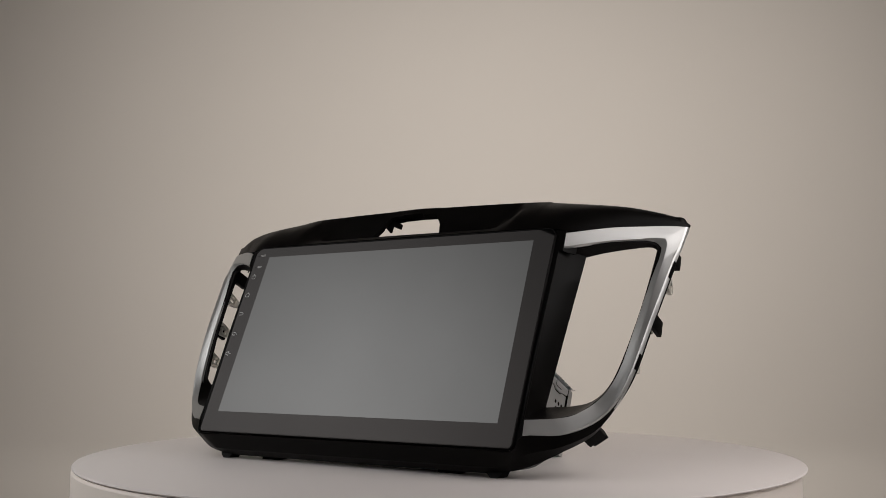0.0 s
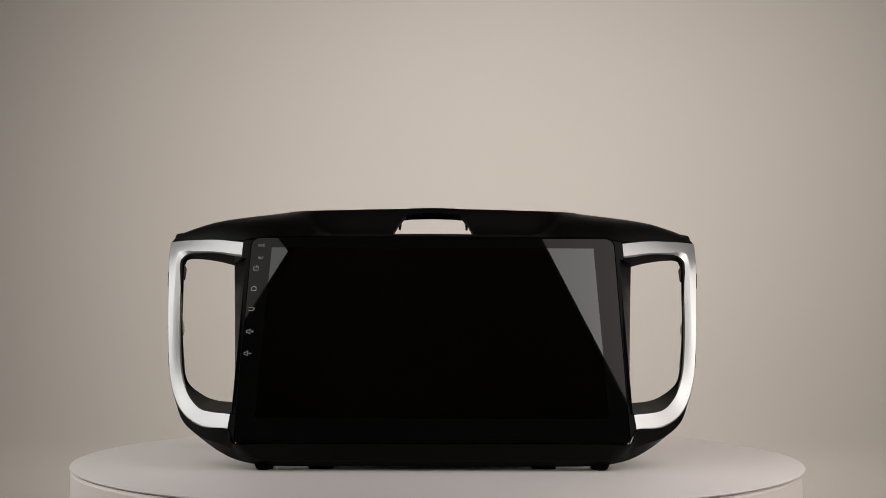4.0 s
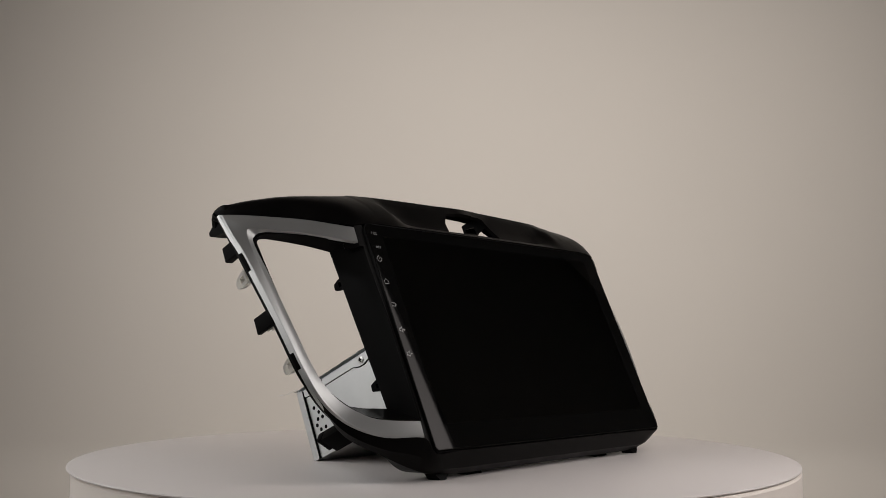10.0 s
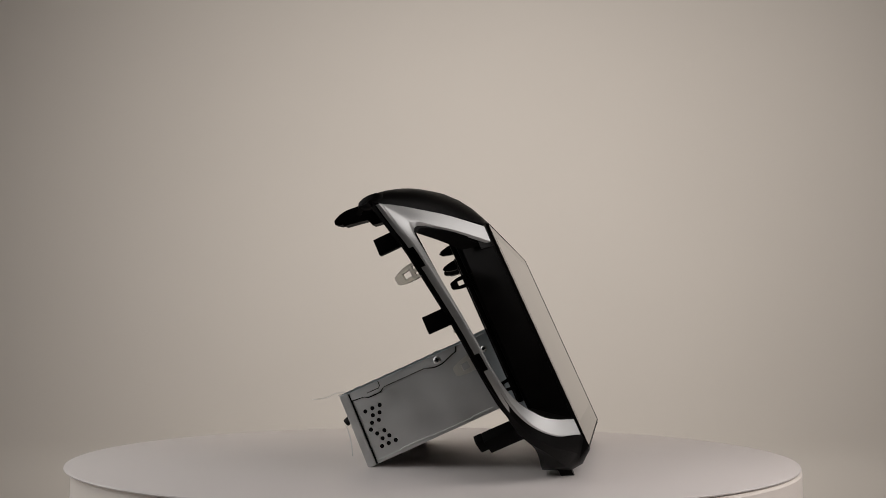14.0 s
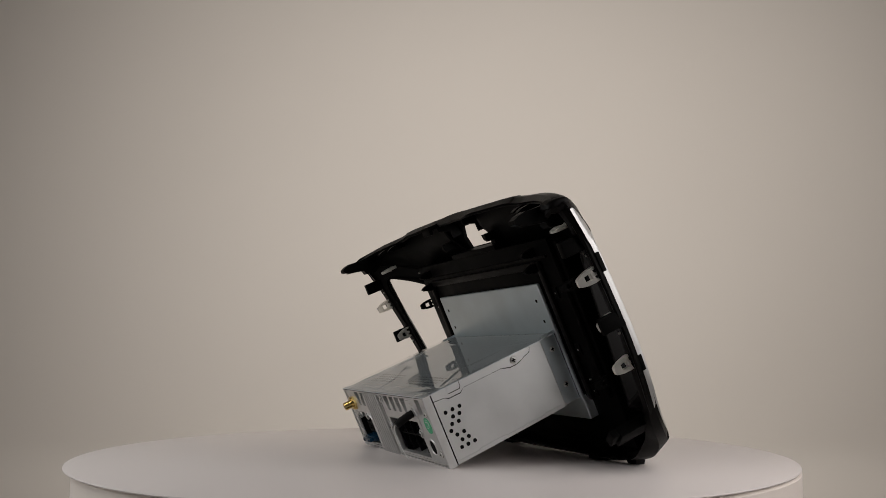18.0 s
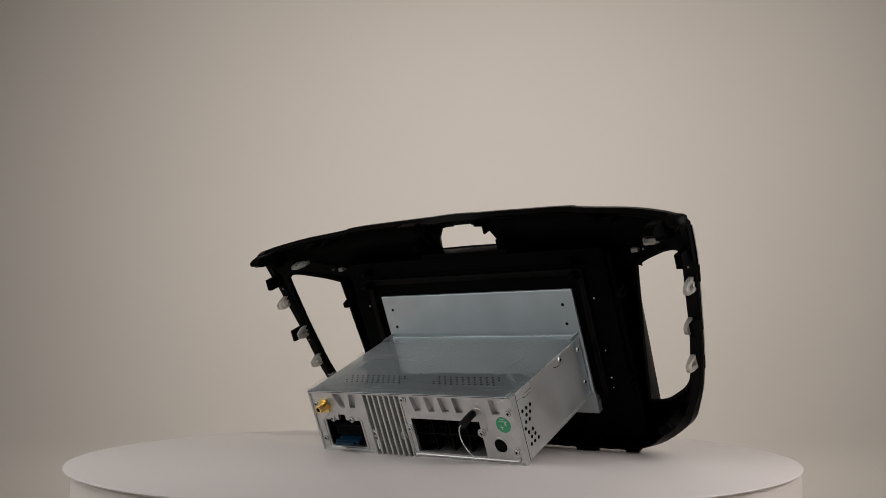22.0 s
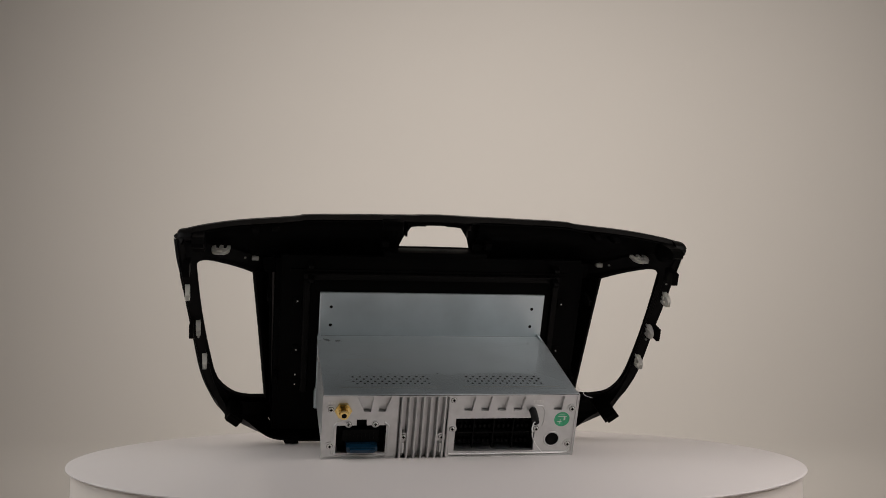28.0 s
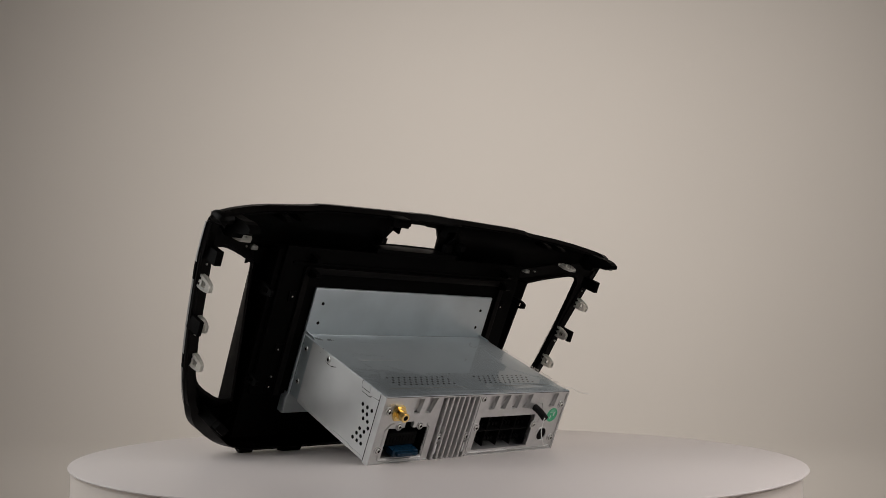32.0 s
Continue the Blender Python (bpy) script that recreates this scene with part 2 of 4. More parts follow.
# ---------- the head unit ----------
# Stations along the lower and outer rim of the fascia: rows from the trim's or glass's edge round to the back.
SKIRT = [
    ((0, -1, -30), (0, -9, -37.4), (0, -17, -38.6), (0, -32, -31.5)),
    ((60, -1, -30), (60, -9, -37.4), (60, -17, -38.6), (60, -32, -31.5)),
    ((100, -1, -30), (98.5, -9, -37.4), (97.5, -17, -38.4), (96, -32, -31.5)),
    ((121, -1, -30), (113.5, -9, -35.8), (111.5, -17, -37), (107.5, -32, -31)),
    ((125.5, -1.8, -20.7), (127.4, -8, -28.8), (126, -17, -32.8), (123, -30, -28.5)),
    ((144, -13, -15.3), (144.4, -15.5, -20.8), (142.6, -20.8, -22), (138.5, -27, -17)),
    ((158.5, -22, -4.5), (159, -24, -7.8), (157, -28.5, -8), (152.8, -30.8, -4)),
    ((168, -27, 10), (167.6, -29, 9), (164.8, -31.4, 9.5), (161.5, -31.8, 11)),
    ((174.3, -29, 30), (174.6, -33, 29.5), (171.6, -34, 30), (167.5, -33.8, 30)),
    ((180.2, -31.5, 62), (180.5, -35.6, 62), (177.4, -36.2, 62), (173.4, -35.6, 62)),
    ((187.5, -37.5, 107), (187.8, -41.6, 107), (184.8, -42.2, 106.5), (180.6, -41.4, 106.5)),
    ((190.6, -43.8, 134), (190.6, -46.2, 134.5), (189, -48.3, 135), (185.5, -48.7, 134)),
    ((190.2, -46, 140.5), (189.8, -48, 141), (187.8, -51.5, 141), (184, -52, 139.5)),
    ((186, -47, 143.6), (185.6, -49.2, 144), (184, -52.5, 143.5), (181, -53, 142)),
]
# The trim's outer and inner edge, the share of its width that the inner bevel takes, and the bevel's depth.
TRIM = [
    ((130, -2.3, 113.3), (130, -2.6, 102.5)), ((152, -17, 124), (152, -16.5, 113)), ((170.5, -29.5, 131), (168, -26.6, 118.8)),
    ((184, -38.6, 135.6), (174.0, -30.4, 120.3)), ((192, -44, 137.7), (178.3, -32.8, 119.0)), ((191.3, -42.3, 130), (179.6, -33.4, 113.5)),
    ((190.2, -40, 120), (178.4, -32.6, 104)), ((188, -37, 107), (176.5, -31.5, 90)), ((180.5, -31, 62), (172, -28.5, 57)),
    ((174.5, -28.5, 30), (167, -26.5, 30)), ((168, -26.5, 10), (160, -23, 12.5)), ((158.5, -21.5, -4.5), (150, -15.5, -0.5)),
    ((144, -12.5, -15.3), (141, -9.8, -5.8)), ((126, -1.5, -20.6), (125.5, -1, -10.7)),
]
BEVEL = [(0.10, 0.2, 0), (0.10, 0.3, 0), (0.12, 0.6, 0), (0.2, 1.0, 0), (0.3, 1.3, 0), (0.36, 1.2, 0.2), (0.40, 1.1, 0.5), (0.44, 1.0, 0.8), (0.56, 0.9, 1.0), (0.68, 0.8, 1.0), (0.78, 0.7, 0.9), (0.84, 0.5, 0.5), (0.85, 0.3, 0.1), (0.85, 0.2, 0)]
# The funnel round each side opening: outer edge and inner edge.
FUNNEL = [
    ((127, -3.0, 102), (138, -19, 104.5)), ((152, -17.6, 113), (150, -25, 110.8)), ((167, -27.2, 118.0), (165.5, -33, 117.4)),
    ((174.2, -31.8, 119.4), (173, -35, 118.6)), ((178.2, -34.2, 117.6), (177, -35.6, 116.8)), ((178.6, -34.2, 112), (177.3, -35.4, 111.5)),
    ((174.8, -31.9, 78), (173.8, -33, 78)), ((169.5, -29.6, 43), (168, -30.8, 44)), ((164, -26.9, 21), (162.2, -29, 22.5)),
    ((152.5, -18.3, 2), (150.8, -33, 13.5)), ((142, -11.0, -5.5), (140.5, -29, 8.5)), ((134, -6.3, -8.5), (133, -24.5, 6)),
    ((124.5, -1, -10.7), (127.5, -20.5, 4)),
    ((125.5, -1, 46), (132.5, -20, 54)), ((127, -2.5, 102), (138, -19, 104.5)),
]


def ease(a, b, x):
    t = min(1, max(0, (x - a) / (b - a)))
    return t * t * (3 - 2 * t)


def runs(pairs, cuts, n=5):
    """Splines both columns of pairs, with corners at the given places."""
    out = []
    for a, b in zip(cuts, cuts[1:]):
        cols = [spline([p[k] for p in pairs[a:b + 1]], n) for k in range(len(pairs[0]))]
        seg = list(zip(*cols))
        out += seg if b == cuts[-1] else seg[:-1]
    return out


def glide(x, xs, ys):
    """A smooth curve through (xs, ys) that never overshoots."""
    xs, ys = np.array(xs, float), np.array(ys, float)
    h, d = np.diff(xs), np.diff(ys) / np.diff(xs)
    m = np.zeros(len(xs))
    for i in range(1, len(xs) - 1):
        if d[i - 1] * d[i] > 0:
            a, b = 2 * h[i] + h[i - 1], h[i] + 2 * h[i - 1]
            m[i] = (a + b) / (a / d[i - 1] + b / d[i])
    m[0], m[-1] = d[0], d[-1]
    i = int(min(max(np.searchsorted(xs, x) - 1, 0), len(h) - 1))
    t = (x - xs[i]) / h[i]
    return float(ys[i] * (1 + 2 * t) * (1 - t) ** 2 + h[i] * m[i] * t * (1 - t) ** 2 + ys[i + 1] * t * t * (3 - 2 * t) + h[i] * m[i + 1] * t * t * (t - 1))


def top_section(u):
    """The top panel's section at u: places from its front lower edge up over the crest."""
    a = abs(u)
    lo = np.array([glide(a, (0, 124, 130, 152, 173.5, 191, 195), (-0.5, -0.5, -2.3, -17, -31.5, -43.5, -47)),
                   glide(a, (0, 110, 124, 130, 140, 152, 173.5, 191, 195), (117.2, 116.9, 115.2, 114.6, 118.2, 124, 132, 137.6, 139))])
    cr = np.array([glide(a, (0, 60, 104, 150, 170, 182, 190, 195), (-23, -24.5, -25.5, -33, -39, -44, -48, -51)),
                   glide(a, (0, 60, 103, 104.5, 150, 170, 182, 190, 195), (155, 153.9, 152.6, 152.0, 149.4, 147.6, 146.2, 144.2, 141))])
    d = cr - lo
    nrm = np.array([-d[1], d[0]]) / np.linalg.norm(d)
    if nrm[0] < 0:
        nrm = -nrm
    bulge = 1.5 + 3.5 * ease(195, 150, a) - 1.5 * ease(135, 104, a)
    convex = [lo + d * t + nrm * bulge * 4 * t * (1 - t) for t in (0, 0.1, 0.3, 0.5, 0.72, 0.9, 1)]
    scoop = [np.array(p) for p in ((-0.5, 117.2), (-5.4, 122.2), (-10.6, 125.3), (-14.0, 135), (-14.8, 144.4), (-17.2, 150.9), (-23, 155))]
    pts = []
    for n, (c, q) in enumerate(zip(convex, scoop)):
        edge, run = ((96, 30), (94, 26), (90, 18), (91, 9), (97, 8), (102, 12), (104, 20))[n]
        k = ease(edge, edge - run, a) * 0.7 + ease(edge, 62, a) * 0.3
        pts.append(c * (1 - k) + (q + (cr - scoop[-1]) * n / 6) * k)
    return pts + [cr + np.array((-5, 0.6)), cr + np.array((-9, -2.0))]


def fascia(t):
    bm = bmesh.new()
    # top panel with the notch in its middle
    stations = [-195, -193.5, -190, -184, -176, -168, -158, -148, -138, -130, -126, -120, -112, -106, -104.5, -103, -101, -99, -97, -95, -93, -91, -89, -87, -85, -83, -81, -79, -76, -72, -66, -58, -50, -36,
                -28, -14, -8.6, -8, 0, 8, 8.6, 14, 28, 36, 50, 58, 66, 72, 76, 79, 81, 83, 85, 87, 89, 91, 93, 95, 97, 99, 101, 103, 104.5, 106, 112, 120, 126, 130, 138, 148, 158, 168, 176, 184, 190, 193.5, 195]
    rows = []
    for u in stations:
        pts = top_section(u)
        row = []
        for j, (v, w) in enumerate(pts):
            uu = u
            if abs(u) in (28, 36):
                uu = math.copysign({28: (28.5, 28.5, 28.5, 25, 19.5, 19.5, 19.5, 19.5, 19.5), 36: (36, 36, 36, 34, 30, 31, 32, 32, 32)}[abs(u)][j], u)
            elif abs(u) == 14:
                uu = math.copysign((15, 15, 15, 15, 15, 15, 15, 15, 15)[j], u)
            if j == 4:
                w += {28: -0.7, 0: 0.8, 8: 0.8}.get(abs(u), 0)
            if j == 8 and abs(u) < 30:
                w -= 1.6
            if abs(u) > 189:
                uu = math.copysign({190: 189.2, 193.5: 191.5, 195: 192.5}[abs(u)], u)
            if abs(u) > 180:
                uu = math.copysign(abs(uu) - (0, 0, 0, 0, 0, 0.3, 1, 3, 5.5)[j] * ease(180, 195, abs(u)), u)
            row.append((uu, v, w))
        rows.append(row)
    i0, i1 = stations.index(-28), stations.index(28)
    hole = {(i, j) for i in range(i0, i1) for j in (2, 3)}
    sheet(bm, rows, 0.0026, hole)
    # chin and outer rim
    both = [tuple((-x, v, w) for x, v, w in row) for row in SKIRT[:0:-1]] + SKIRT
    sheet(bm, list(zip(*[spline(col, 4) for col in zip(*both)])), 0.0006)
    for s in (-1, 1):
        f = runs([tuple((p[0] * s, p[1], p[2]) for p in q) for q in FUNNEL], (0, 12, 14), 5)
        rows = []
        for a, b in f:
            rows.append((a, a * 0.85 + b * 0.15 + np.array((0, -0.6, 0)), b, b + np.array((0, -0.8, 0))))
        sheet(bm, rows, 0.0018)
        # strip between the glass and the funnel, and the seat under the trim
        sheet(bm, [((123.5 * s, -1.4, 116.6), (128 * s, -2.0, 114.5)), ((123.2 * s, -1.4, 100), (127 * s, -2.2, 102)), ((122.4 * s, -1.4, 46), (125.8 * s, -1.6, 46)),
                   ((121.3 * s, -1.4, -11), (124.8 * s, -1.7, -10.5)), ((120.8 * s, -1.4, -30.2), (125.6 * s, -2.0, -20.8))], 0.002)
        # filled corners between the glass and the trim's two ends
        sheet(bm, [[(u * s, v, w) for u, v in ((123.2, -1.5), (127.5, -2.0), (129.6, -2.7), (130.8, -4.8), (136, -8.8))] for w in (100.5, 104, 110, 115.0)], 0.0008)
        sheet(bm, [[(u * s, v, w) for u, v in ((121.0, -1.5), (124.0, -1.9), (125.4, -2.2), (126.6, -4.0), (132, -7.8))] for w in (-9.5, -14, -21.5)], 0.0008)
        # web behind the chin's upper edge
        prism(bm, [(-1.3, -27.5), (-1.3, -30.0), (-3, -31.5), (-8, -33.5), (-8, -27.5)], lambda v, w: P(90 * s, v, w), lambda v, w: P(119.6 * s, v, w))
        seat = runs([tuple((p[0] * s, p[1] - 3.6, p[2]) for p in q) for q in TRIM], (0, 4, 13), 4)
        sheet(bm, seat, 0.0025)
    return part("fascia", bm, PLASTIC, t, "grained black plastic fascia with two side openings", sharp=28)


def trim(t, s):
    bm = bmesh.new()
    rows = []
    pairs = [tuple((p[0] * s, p[1], p[2]) for p in q) for q in TRIM]
    outer = [q[0] for q in runs([(p[0],) for p in pairs], (0, 4, 13), 8)]
    inner = spline([p[1] for p in pairs], 8)
    steps = spline([np.array(b) for b in BEVEL], 8)
    n = np.array((0.3 * s, 1.0, 0.0))
    for o, i, (b, h, e) in zip(outer, inner, steps):
        mix = lambda k, z: o * k + i * (1 - k) + n * z
        rows.append((o + np.array((0.85 * s, -2.8, 0)), o + np.array((0.6 * s, -0.8, 0)), mix(0.985, e - 0.1), mix(0.955, e + 0.12), mix((b + 0.96) / 2, h * 0.45 + 0.1 + e * 0.5),
                     mix(b + 0.035, h * 0.9), mix(b - 0.03, h * 0.8), mix(b * 0.5, -h * 0.1), mix(0.05, -h), mix(0, -h - 1.4)))
    sheet(bm, rows)
    part("trim", bm, SILVER, t, "satin silver trim hook round the side opening", sharp=16)


def glass_outline(g=0.0):
    pts = []
    for cx, cy, a in ((123.6, 115.4, 0), (-123.6, 115.4, 90), (-121, -28.8, 180), (121, -28.8, 270)):
        r = 6.0 if cy > 0 else 2.5
        ox, oy = cx - math.copysign(r, cx), cy - math.copysign(r, cy)
        for i in range(7):
            q = radians(a + 90 * i / 6)
            pts.append((ox + (r - g) * math.cos(q), oy + (r - g) * math.sin(q)))
    return pts


def word(txt, size, place, material, parent, name, depth=0.00005):
    cu = bpy.data.curves.new(name, "FONT")
    cu.body, cu.size, cu.align_x, cu.align_y = txt, size, "CENTER", "CENTER"
    ob = bpy.data.objects.new(name, cu)
    scene.collection.objects.link(ob)
    me = bpy.data.meshes.new_from_object(ob.evaluated_get(bpy.context.evaluated_depsgraph_get()))
    bpy.data.objects.remove(ob)
    bm = bmesh.new()
    bm.from_mesh(me)
    for v in bm.verts:
        v.co = place(v.co.x * 1000, v.co.y * 1000)
    return part(name, bm, material, parent, smooth=False)


def front(t):
    bm = bmesh.new()
    prism(bm, glass_outline(), lambda x, y: P(x, -2.5, y), lambda x, y: P(x, -0.25, y))
    prism(bm, glass_outline(0.3), lambda x, y: P(x, -0.25, y), lambda x, y: P(x, 0.0, y))
    g = part("glass_panel", bm, GLASS, t, "glossy black glass front panel", smooth=False)
    bm = bmesh.new()
    bm.faces.new([bm.verts.new(P(x, 0.06, y)) for x, y in ((-109.7, -14.4), (109.4, -14.4), (109.4, 107.7), (-109.7, 107.7))])
    part("display", bm, DISPLAY, g, "grey switched-off display", smooth=False)
    # touch keys printed on the glass
    v = 0.08
    def stroke(pts, width=0.00019):
        bm = bmesh.new()
        for a, b in zip(pts, pts[1:]):
            a2, b2 = np.array(a, float), np.array(b, float)
            d = (b2 - a2) / max(1e-6, np.linalg.norm(b2 - a2))
            n = np.array((-d[1], d[0])) * width * 1000
            a2, b2 = a2 - d * 0.25, b2 + d * 0.25
            bm.faces.new([bm.verts.new(P(q[0], v, q[1])) for q in (a2 - n, b2 - n, b2 + n, a2 + n)])
        return bm
    cx = -118.9
    arc = [(cx + 1.75 * math.cos(radians(a)), 91.3 + 1.75 * math.sin(radians(a))) for a in range(125, 416, 24)]
    bm = stroke(arc)
    b2 = stroke([(cx, 91.5), (cx, 93.5)])
    me = bpy.data.meshes.new("tmp")
    b2.to_mesh(me)
    b2.free()
    bm.from_mesh(me)
    bpy.data.meshes.remove(me)
    part("power_icon", bm, ICON, g, smooth=False)
    part("home_icon", stroke([(cx - 1.6, 74.6), (cx + 1.6, 74.6), (cx + 1.6, 76.5), (cx, 77.9), (cx - 1.6, 76.5), (cx - 1.6, 74.6)]), ICON, g, smooth=False)
    part("back_icon", stroke([(cx - 1.7, 61.8), (cx + 1.1, 61.8), (cx + 1.8, 60.8), (cx + 1.1, 59.8), (cx - 1.7, 59.8)]), ICON, g, smooth=False)
    for w, plus in ((44.6, True), (29.2, False)):
        part("volume_icon", stroke([(cx - 1.7, w - 0.8), (cx - 0.7, w - 0.8), (cx + 0.6, w - 1.7), (cx + 0.6, w + 1.7), (cx - 0.7, w + 0.8), (cx - 1.7, w + 0.8), (cx - 1.7, w - 0.8)], 0.00018), ICON, g, smooth=False)
        part("plus_sign" if plus else "minus_sign", stroke([(cx + 1.5, w), (cx + 2.7, w)] if not plus else [(cx + 1.5, w), (cx + 2.7, w), (cx + 2.1, w), (cx + 2.1, w + 0.6), (cx + 2.1, w - 0.6)]), ICON, g, smooth=False)
    word("MIC", 0.0027, lambda x, y: P(-116.6 + x, v, 109 + y), ICON, g, "mic_lettering")
    word("RST", 0.0025, lambda x, y: P(-116.4 + x, v, 99.4 + y), ICON, g, "reset_lettering")
    for w in (109, 99.4):
        bm = bmesh.new()
        prism(bm, ring(-120.6, w, 0.45, 10), lambda x, y: P(x, v, y), lambda x, y: P(x, v - 0.05, y))
        part("pin_hole", bm, VOID, g, smooth=False)
    # thin dark lip round the glass
    bm = bmesh.new()
    o, i = glass_outline(-0.9), glass_outline(-0.15)
    sheet(bm, [[(x, 0.1, y) for x, y in i], [(x, 0.25, y) for x, y in ((a[0] * 0.5 + b[0] * 0.5, a[1] * 0.5 + b[1] * 0.5) for a, b in zip(o, i))], [(x, -1.2, y) for x, y in o]], 0.001, closed=True)
    part("glass_lip", bm, PLASTIC, t)


def housing(t):
    bm = bmesh.new()
    box(bm, (-121, -24, -26), (121, -3, 118), P, 0.0015)
    box(bm, (-117, -27.5, 10), (117, -24, 121.5), P, 0.001)
    for u in (-125.5, 125.5):
        box(bm, (u - 5, -9, 101), (u + 5, -5, 113), P)
    box(bm, (-110, -29, 109.5), (110, -27.5, 111), P)
    # bosses with screw holes
    for u in (-104, 104):
        for w in (16, 45, 85):
            box(bm, (u - 3, -28.6, w - 4), (u + 3, -27.4, w + 4), P, 0.0006)
    h = part("rear_housing", bm, PLASTIC_IN, t, "black moulded rear housing with ribs")
    bm = bmesh.new()
    for a, b in (((-100, -30.5, 103), (100, -27.5, 108)), ((-100, -30.5, 10), (-95, -27.5, 103.2)), ((95, -30.5, 10), (100, -27.5, 103.2))):
        box(bm, a, b, P, 0.0012)
    part("rib", bm, PLASTIC, h)
    for u in (-104, 104):
        for w in (16, 24, 45, 85):
            bm = bmesh.new()
            prism(bm, ring(u, w, 0.6, 10), lambda x, y: P(x, -28.75, y), lambda x, y: P(x, -27.0, y))
            part("screw", bm, STEEL, h, smooth=False)


def screw(parent, place, r=2.2, h=0.9, cross=True):
    """A cross-head screw: place(x, y, z) turns its own millimetres into the unit's."""
    bm = bmesh.new()
    n = 18
    prof = [(r, 0), (r, h * 0.45), (r * 0.8, h * 0.85), (r * 0.45, h)]
    rows = [[place(q * math.cos(2 * math.pi * k / n), q * math.sin(2 * math.pi * k / n), z) for k in range(n)] for q, z in prof]
    vs = [[bm.verts.new(p) for p in row] for row in rows]
    for a, b in zip(vs, vs[1:]):
        for k in range(n):
            bm.faces.new((a[k], a[(k + 1) % n], b[(k + 1) % n], b[k]))
    bm.faces.new(vs[-1])
    bm.faces.new(vs[0][::-1])
    s = part("screw", bm, STEEL, parent, "cross-head steel screw")
    if cross:
        bm = bmesh.new()
        e = 0.22 * r
        l = 0.62 * r
        for x, y in ((l, e), (e, l)):
            vs = [bm.verts.new(place(a, b, h + 0.03 + (0.01 if x == e else 0))) for a, b in ((-x, -y), (x, -y), (x, y), (-x, y))]
            bm.faces.new(vs)
        part("cross_slot", bm, VOID, s, smooth=False)
    return s


def chassis(t):
    # mounting bracket
    bm = bmesh.new()
    box(bm, (-88.9, -31.2, 58), (87.4, -28.8, 93.4), P, 0.0008)
    br = part("bracket", bm, PLATED, t, "bent zinc-plated mounting bracket", smooth=False)
    bm = bmesh.new()
    box(bm, (-89.4, -31.2, -4), (88.4, -28.8, 11.6), P, 0.0008)
    part("lower_plate", bm, PLATED, br, smooth=False)
    for s in (-1, 1):
        bm = bmesh.new()
        prism(bm, [(-31.6, 12.2), (-42.0, 12.2), (-43.4, 13.4), (-43.4, 59.6), (-42, 60.4), (-31.6, 60.6)],
              lambda v, w, s=s: P(s * (87.2 - (v + 43.4) * 0.07), v, w), lambda v, w, s=s: P(s * (86.4 - (v + 43.4) * 0.07), v, w))
        part("side_plate", bm, PLATED, br, smooth=False)
        bm = bmesh.new()
        box(bm, (s * 86.0, -31.2, 11.0), (s * (89.0 if s < 0 else 87.8), -28.9, 59), P, 0.0008)
        part("edge_strip", bm, PLATED, br, smooth=False)
        bm = bmesh.new()
        box(bm, (s * 88.0, -30.2, -4), (s * 88.7, -24.2, 12.5), P)
        part("fold", bm, PLATED, br, smooth=False)
    for u, w in ((-79.3, 81.8), (-79.3, 67), (78.6, 81.8), (78.6, 67)):
        bm = bmesh.new()
        prism(bm, ring(u, w, 1.25, 14), lambda x, y: P(x, -31.35, y), lambda x, y: P(x, -30.6, y))
        part("hole", bm, VOID, br, smooth=False)
    for s in (-1, 1):
        for w in (49.5, 24.4):
            screw(br, lambda x, y, z, s=s, w=w: P(s * (86.8 + z), -37.4 + x, w + y), 2.0, 0.8)
    # folded steel box
    bm = bmesh.new()
    turns = ((-132, 88, 10.6), (-100, 88, 10.8), (-60, 88, 11.2), (-44.2, 88, 11.5), (-43.5, 87.6, 11.6), (-43.4, 86.2, 11.6), (-31.3, 85.3, 12.0))
    sheet(bm, [[(-x, v, w), (x, v, w), (x, v, 58.2), (-x, v, 58.2)] for v, x, w in turns], closed=True)
    sheet(bm, [[(-85.3, -31.3, 12), (85.3, -31.3, 12)], [(-85.3, -31.3, 58.2), (85.3, -31.3, 58.2)]])
    body = part("chassis", bm, ZINC, t, "zinc-plated sheet steel radio box", smooth=False)
    # lid with its folded flanges
    bm = bmesh.new()
    box(bm, (-88.6, -131.5, 58.2), (88.6, -33, 58.9), P, 0.0002)
    box(bm, (-88.8, -135.3, 58.95), (88.8, -131.4, 59.6), P, 0.0002)
    lid = part("lid", bm, LID, body, smooth=False)
    prof = [(-131, 58.4), (-131, 54.0), (-120.4, 53.2), (-118, 51.6), (-109.5, 51.6), (-106.2, 54.0), (-77, 54.0), (-74.2, 52.8), (-71, 51.8), (-66.2, 51.8), (-62.6, 52.8), (-59, 54.2), (-54.6, 55.4), (-53.2, 58.4)]
    for s in (-1, 1):
        bm = bmesh.new()
        prism(bm, prof, lambda v, w, s=s: P(s * 88.0, v, w), lambda v, w, s=s: P(s * 88.9, v, w))
        bmesh.ops.bevel(bm, geom=list(bm.edges), offset=0.0003, segments=2, affect="EDGES")
        part("flange", bm, ZINC, lid, smooth=False)
    # black strip below each flange's edge: the shadow there, put into colour
    for s in (-1, 1):
        bm = bmesh.new()
        line = [np.array(q) for q in prof[1:]]
        low = []
        for a, b, c in zip(line[:1] + line, line, line[1:] + line[-1:]):
            d = (c - a) / np.linalg.norm(c - a)
            low.append((b, b + 0.7 * np.array((d[1], -d[0]))))
        sheet(bm, [[(s * 88.06, *(a * 1.0 + (a - b) * 0.3)), (s * 88.06, *b)] for a, b in low])
        part("seam", bm, VOID, lid, smooth=False)
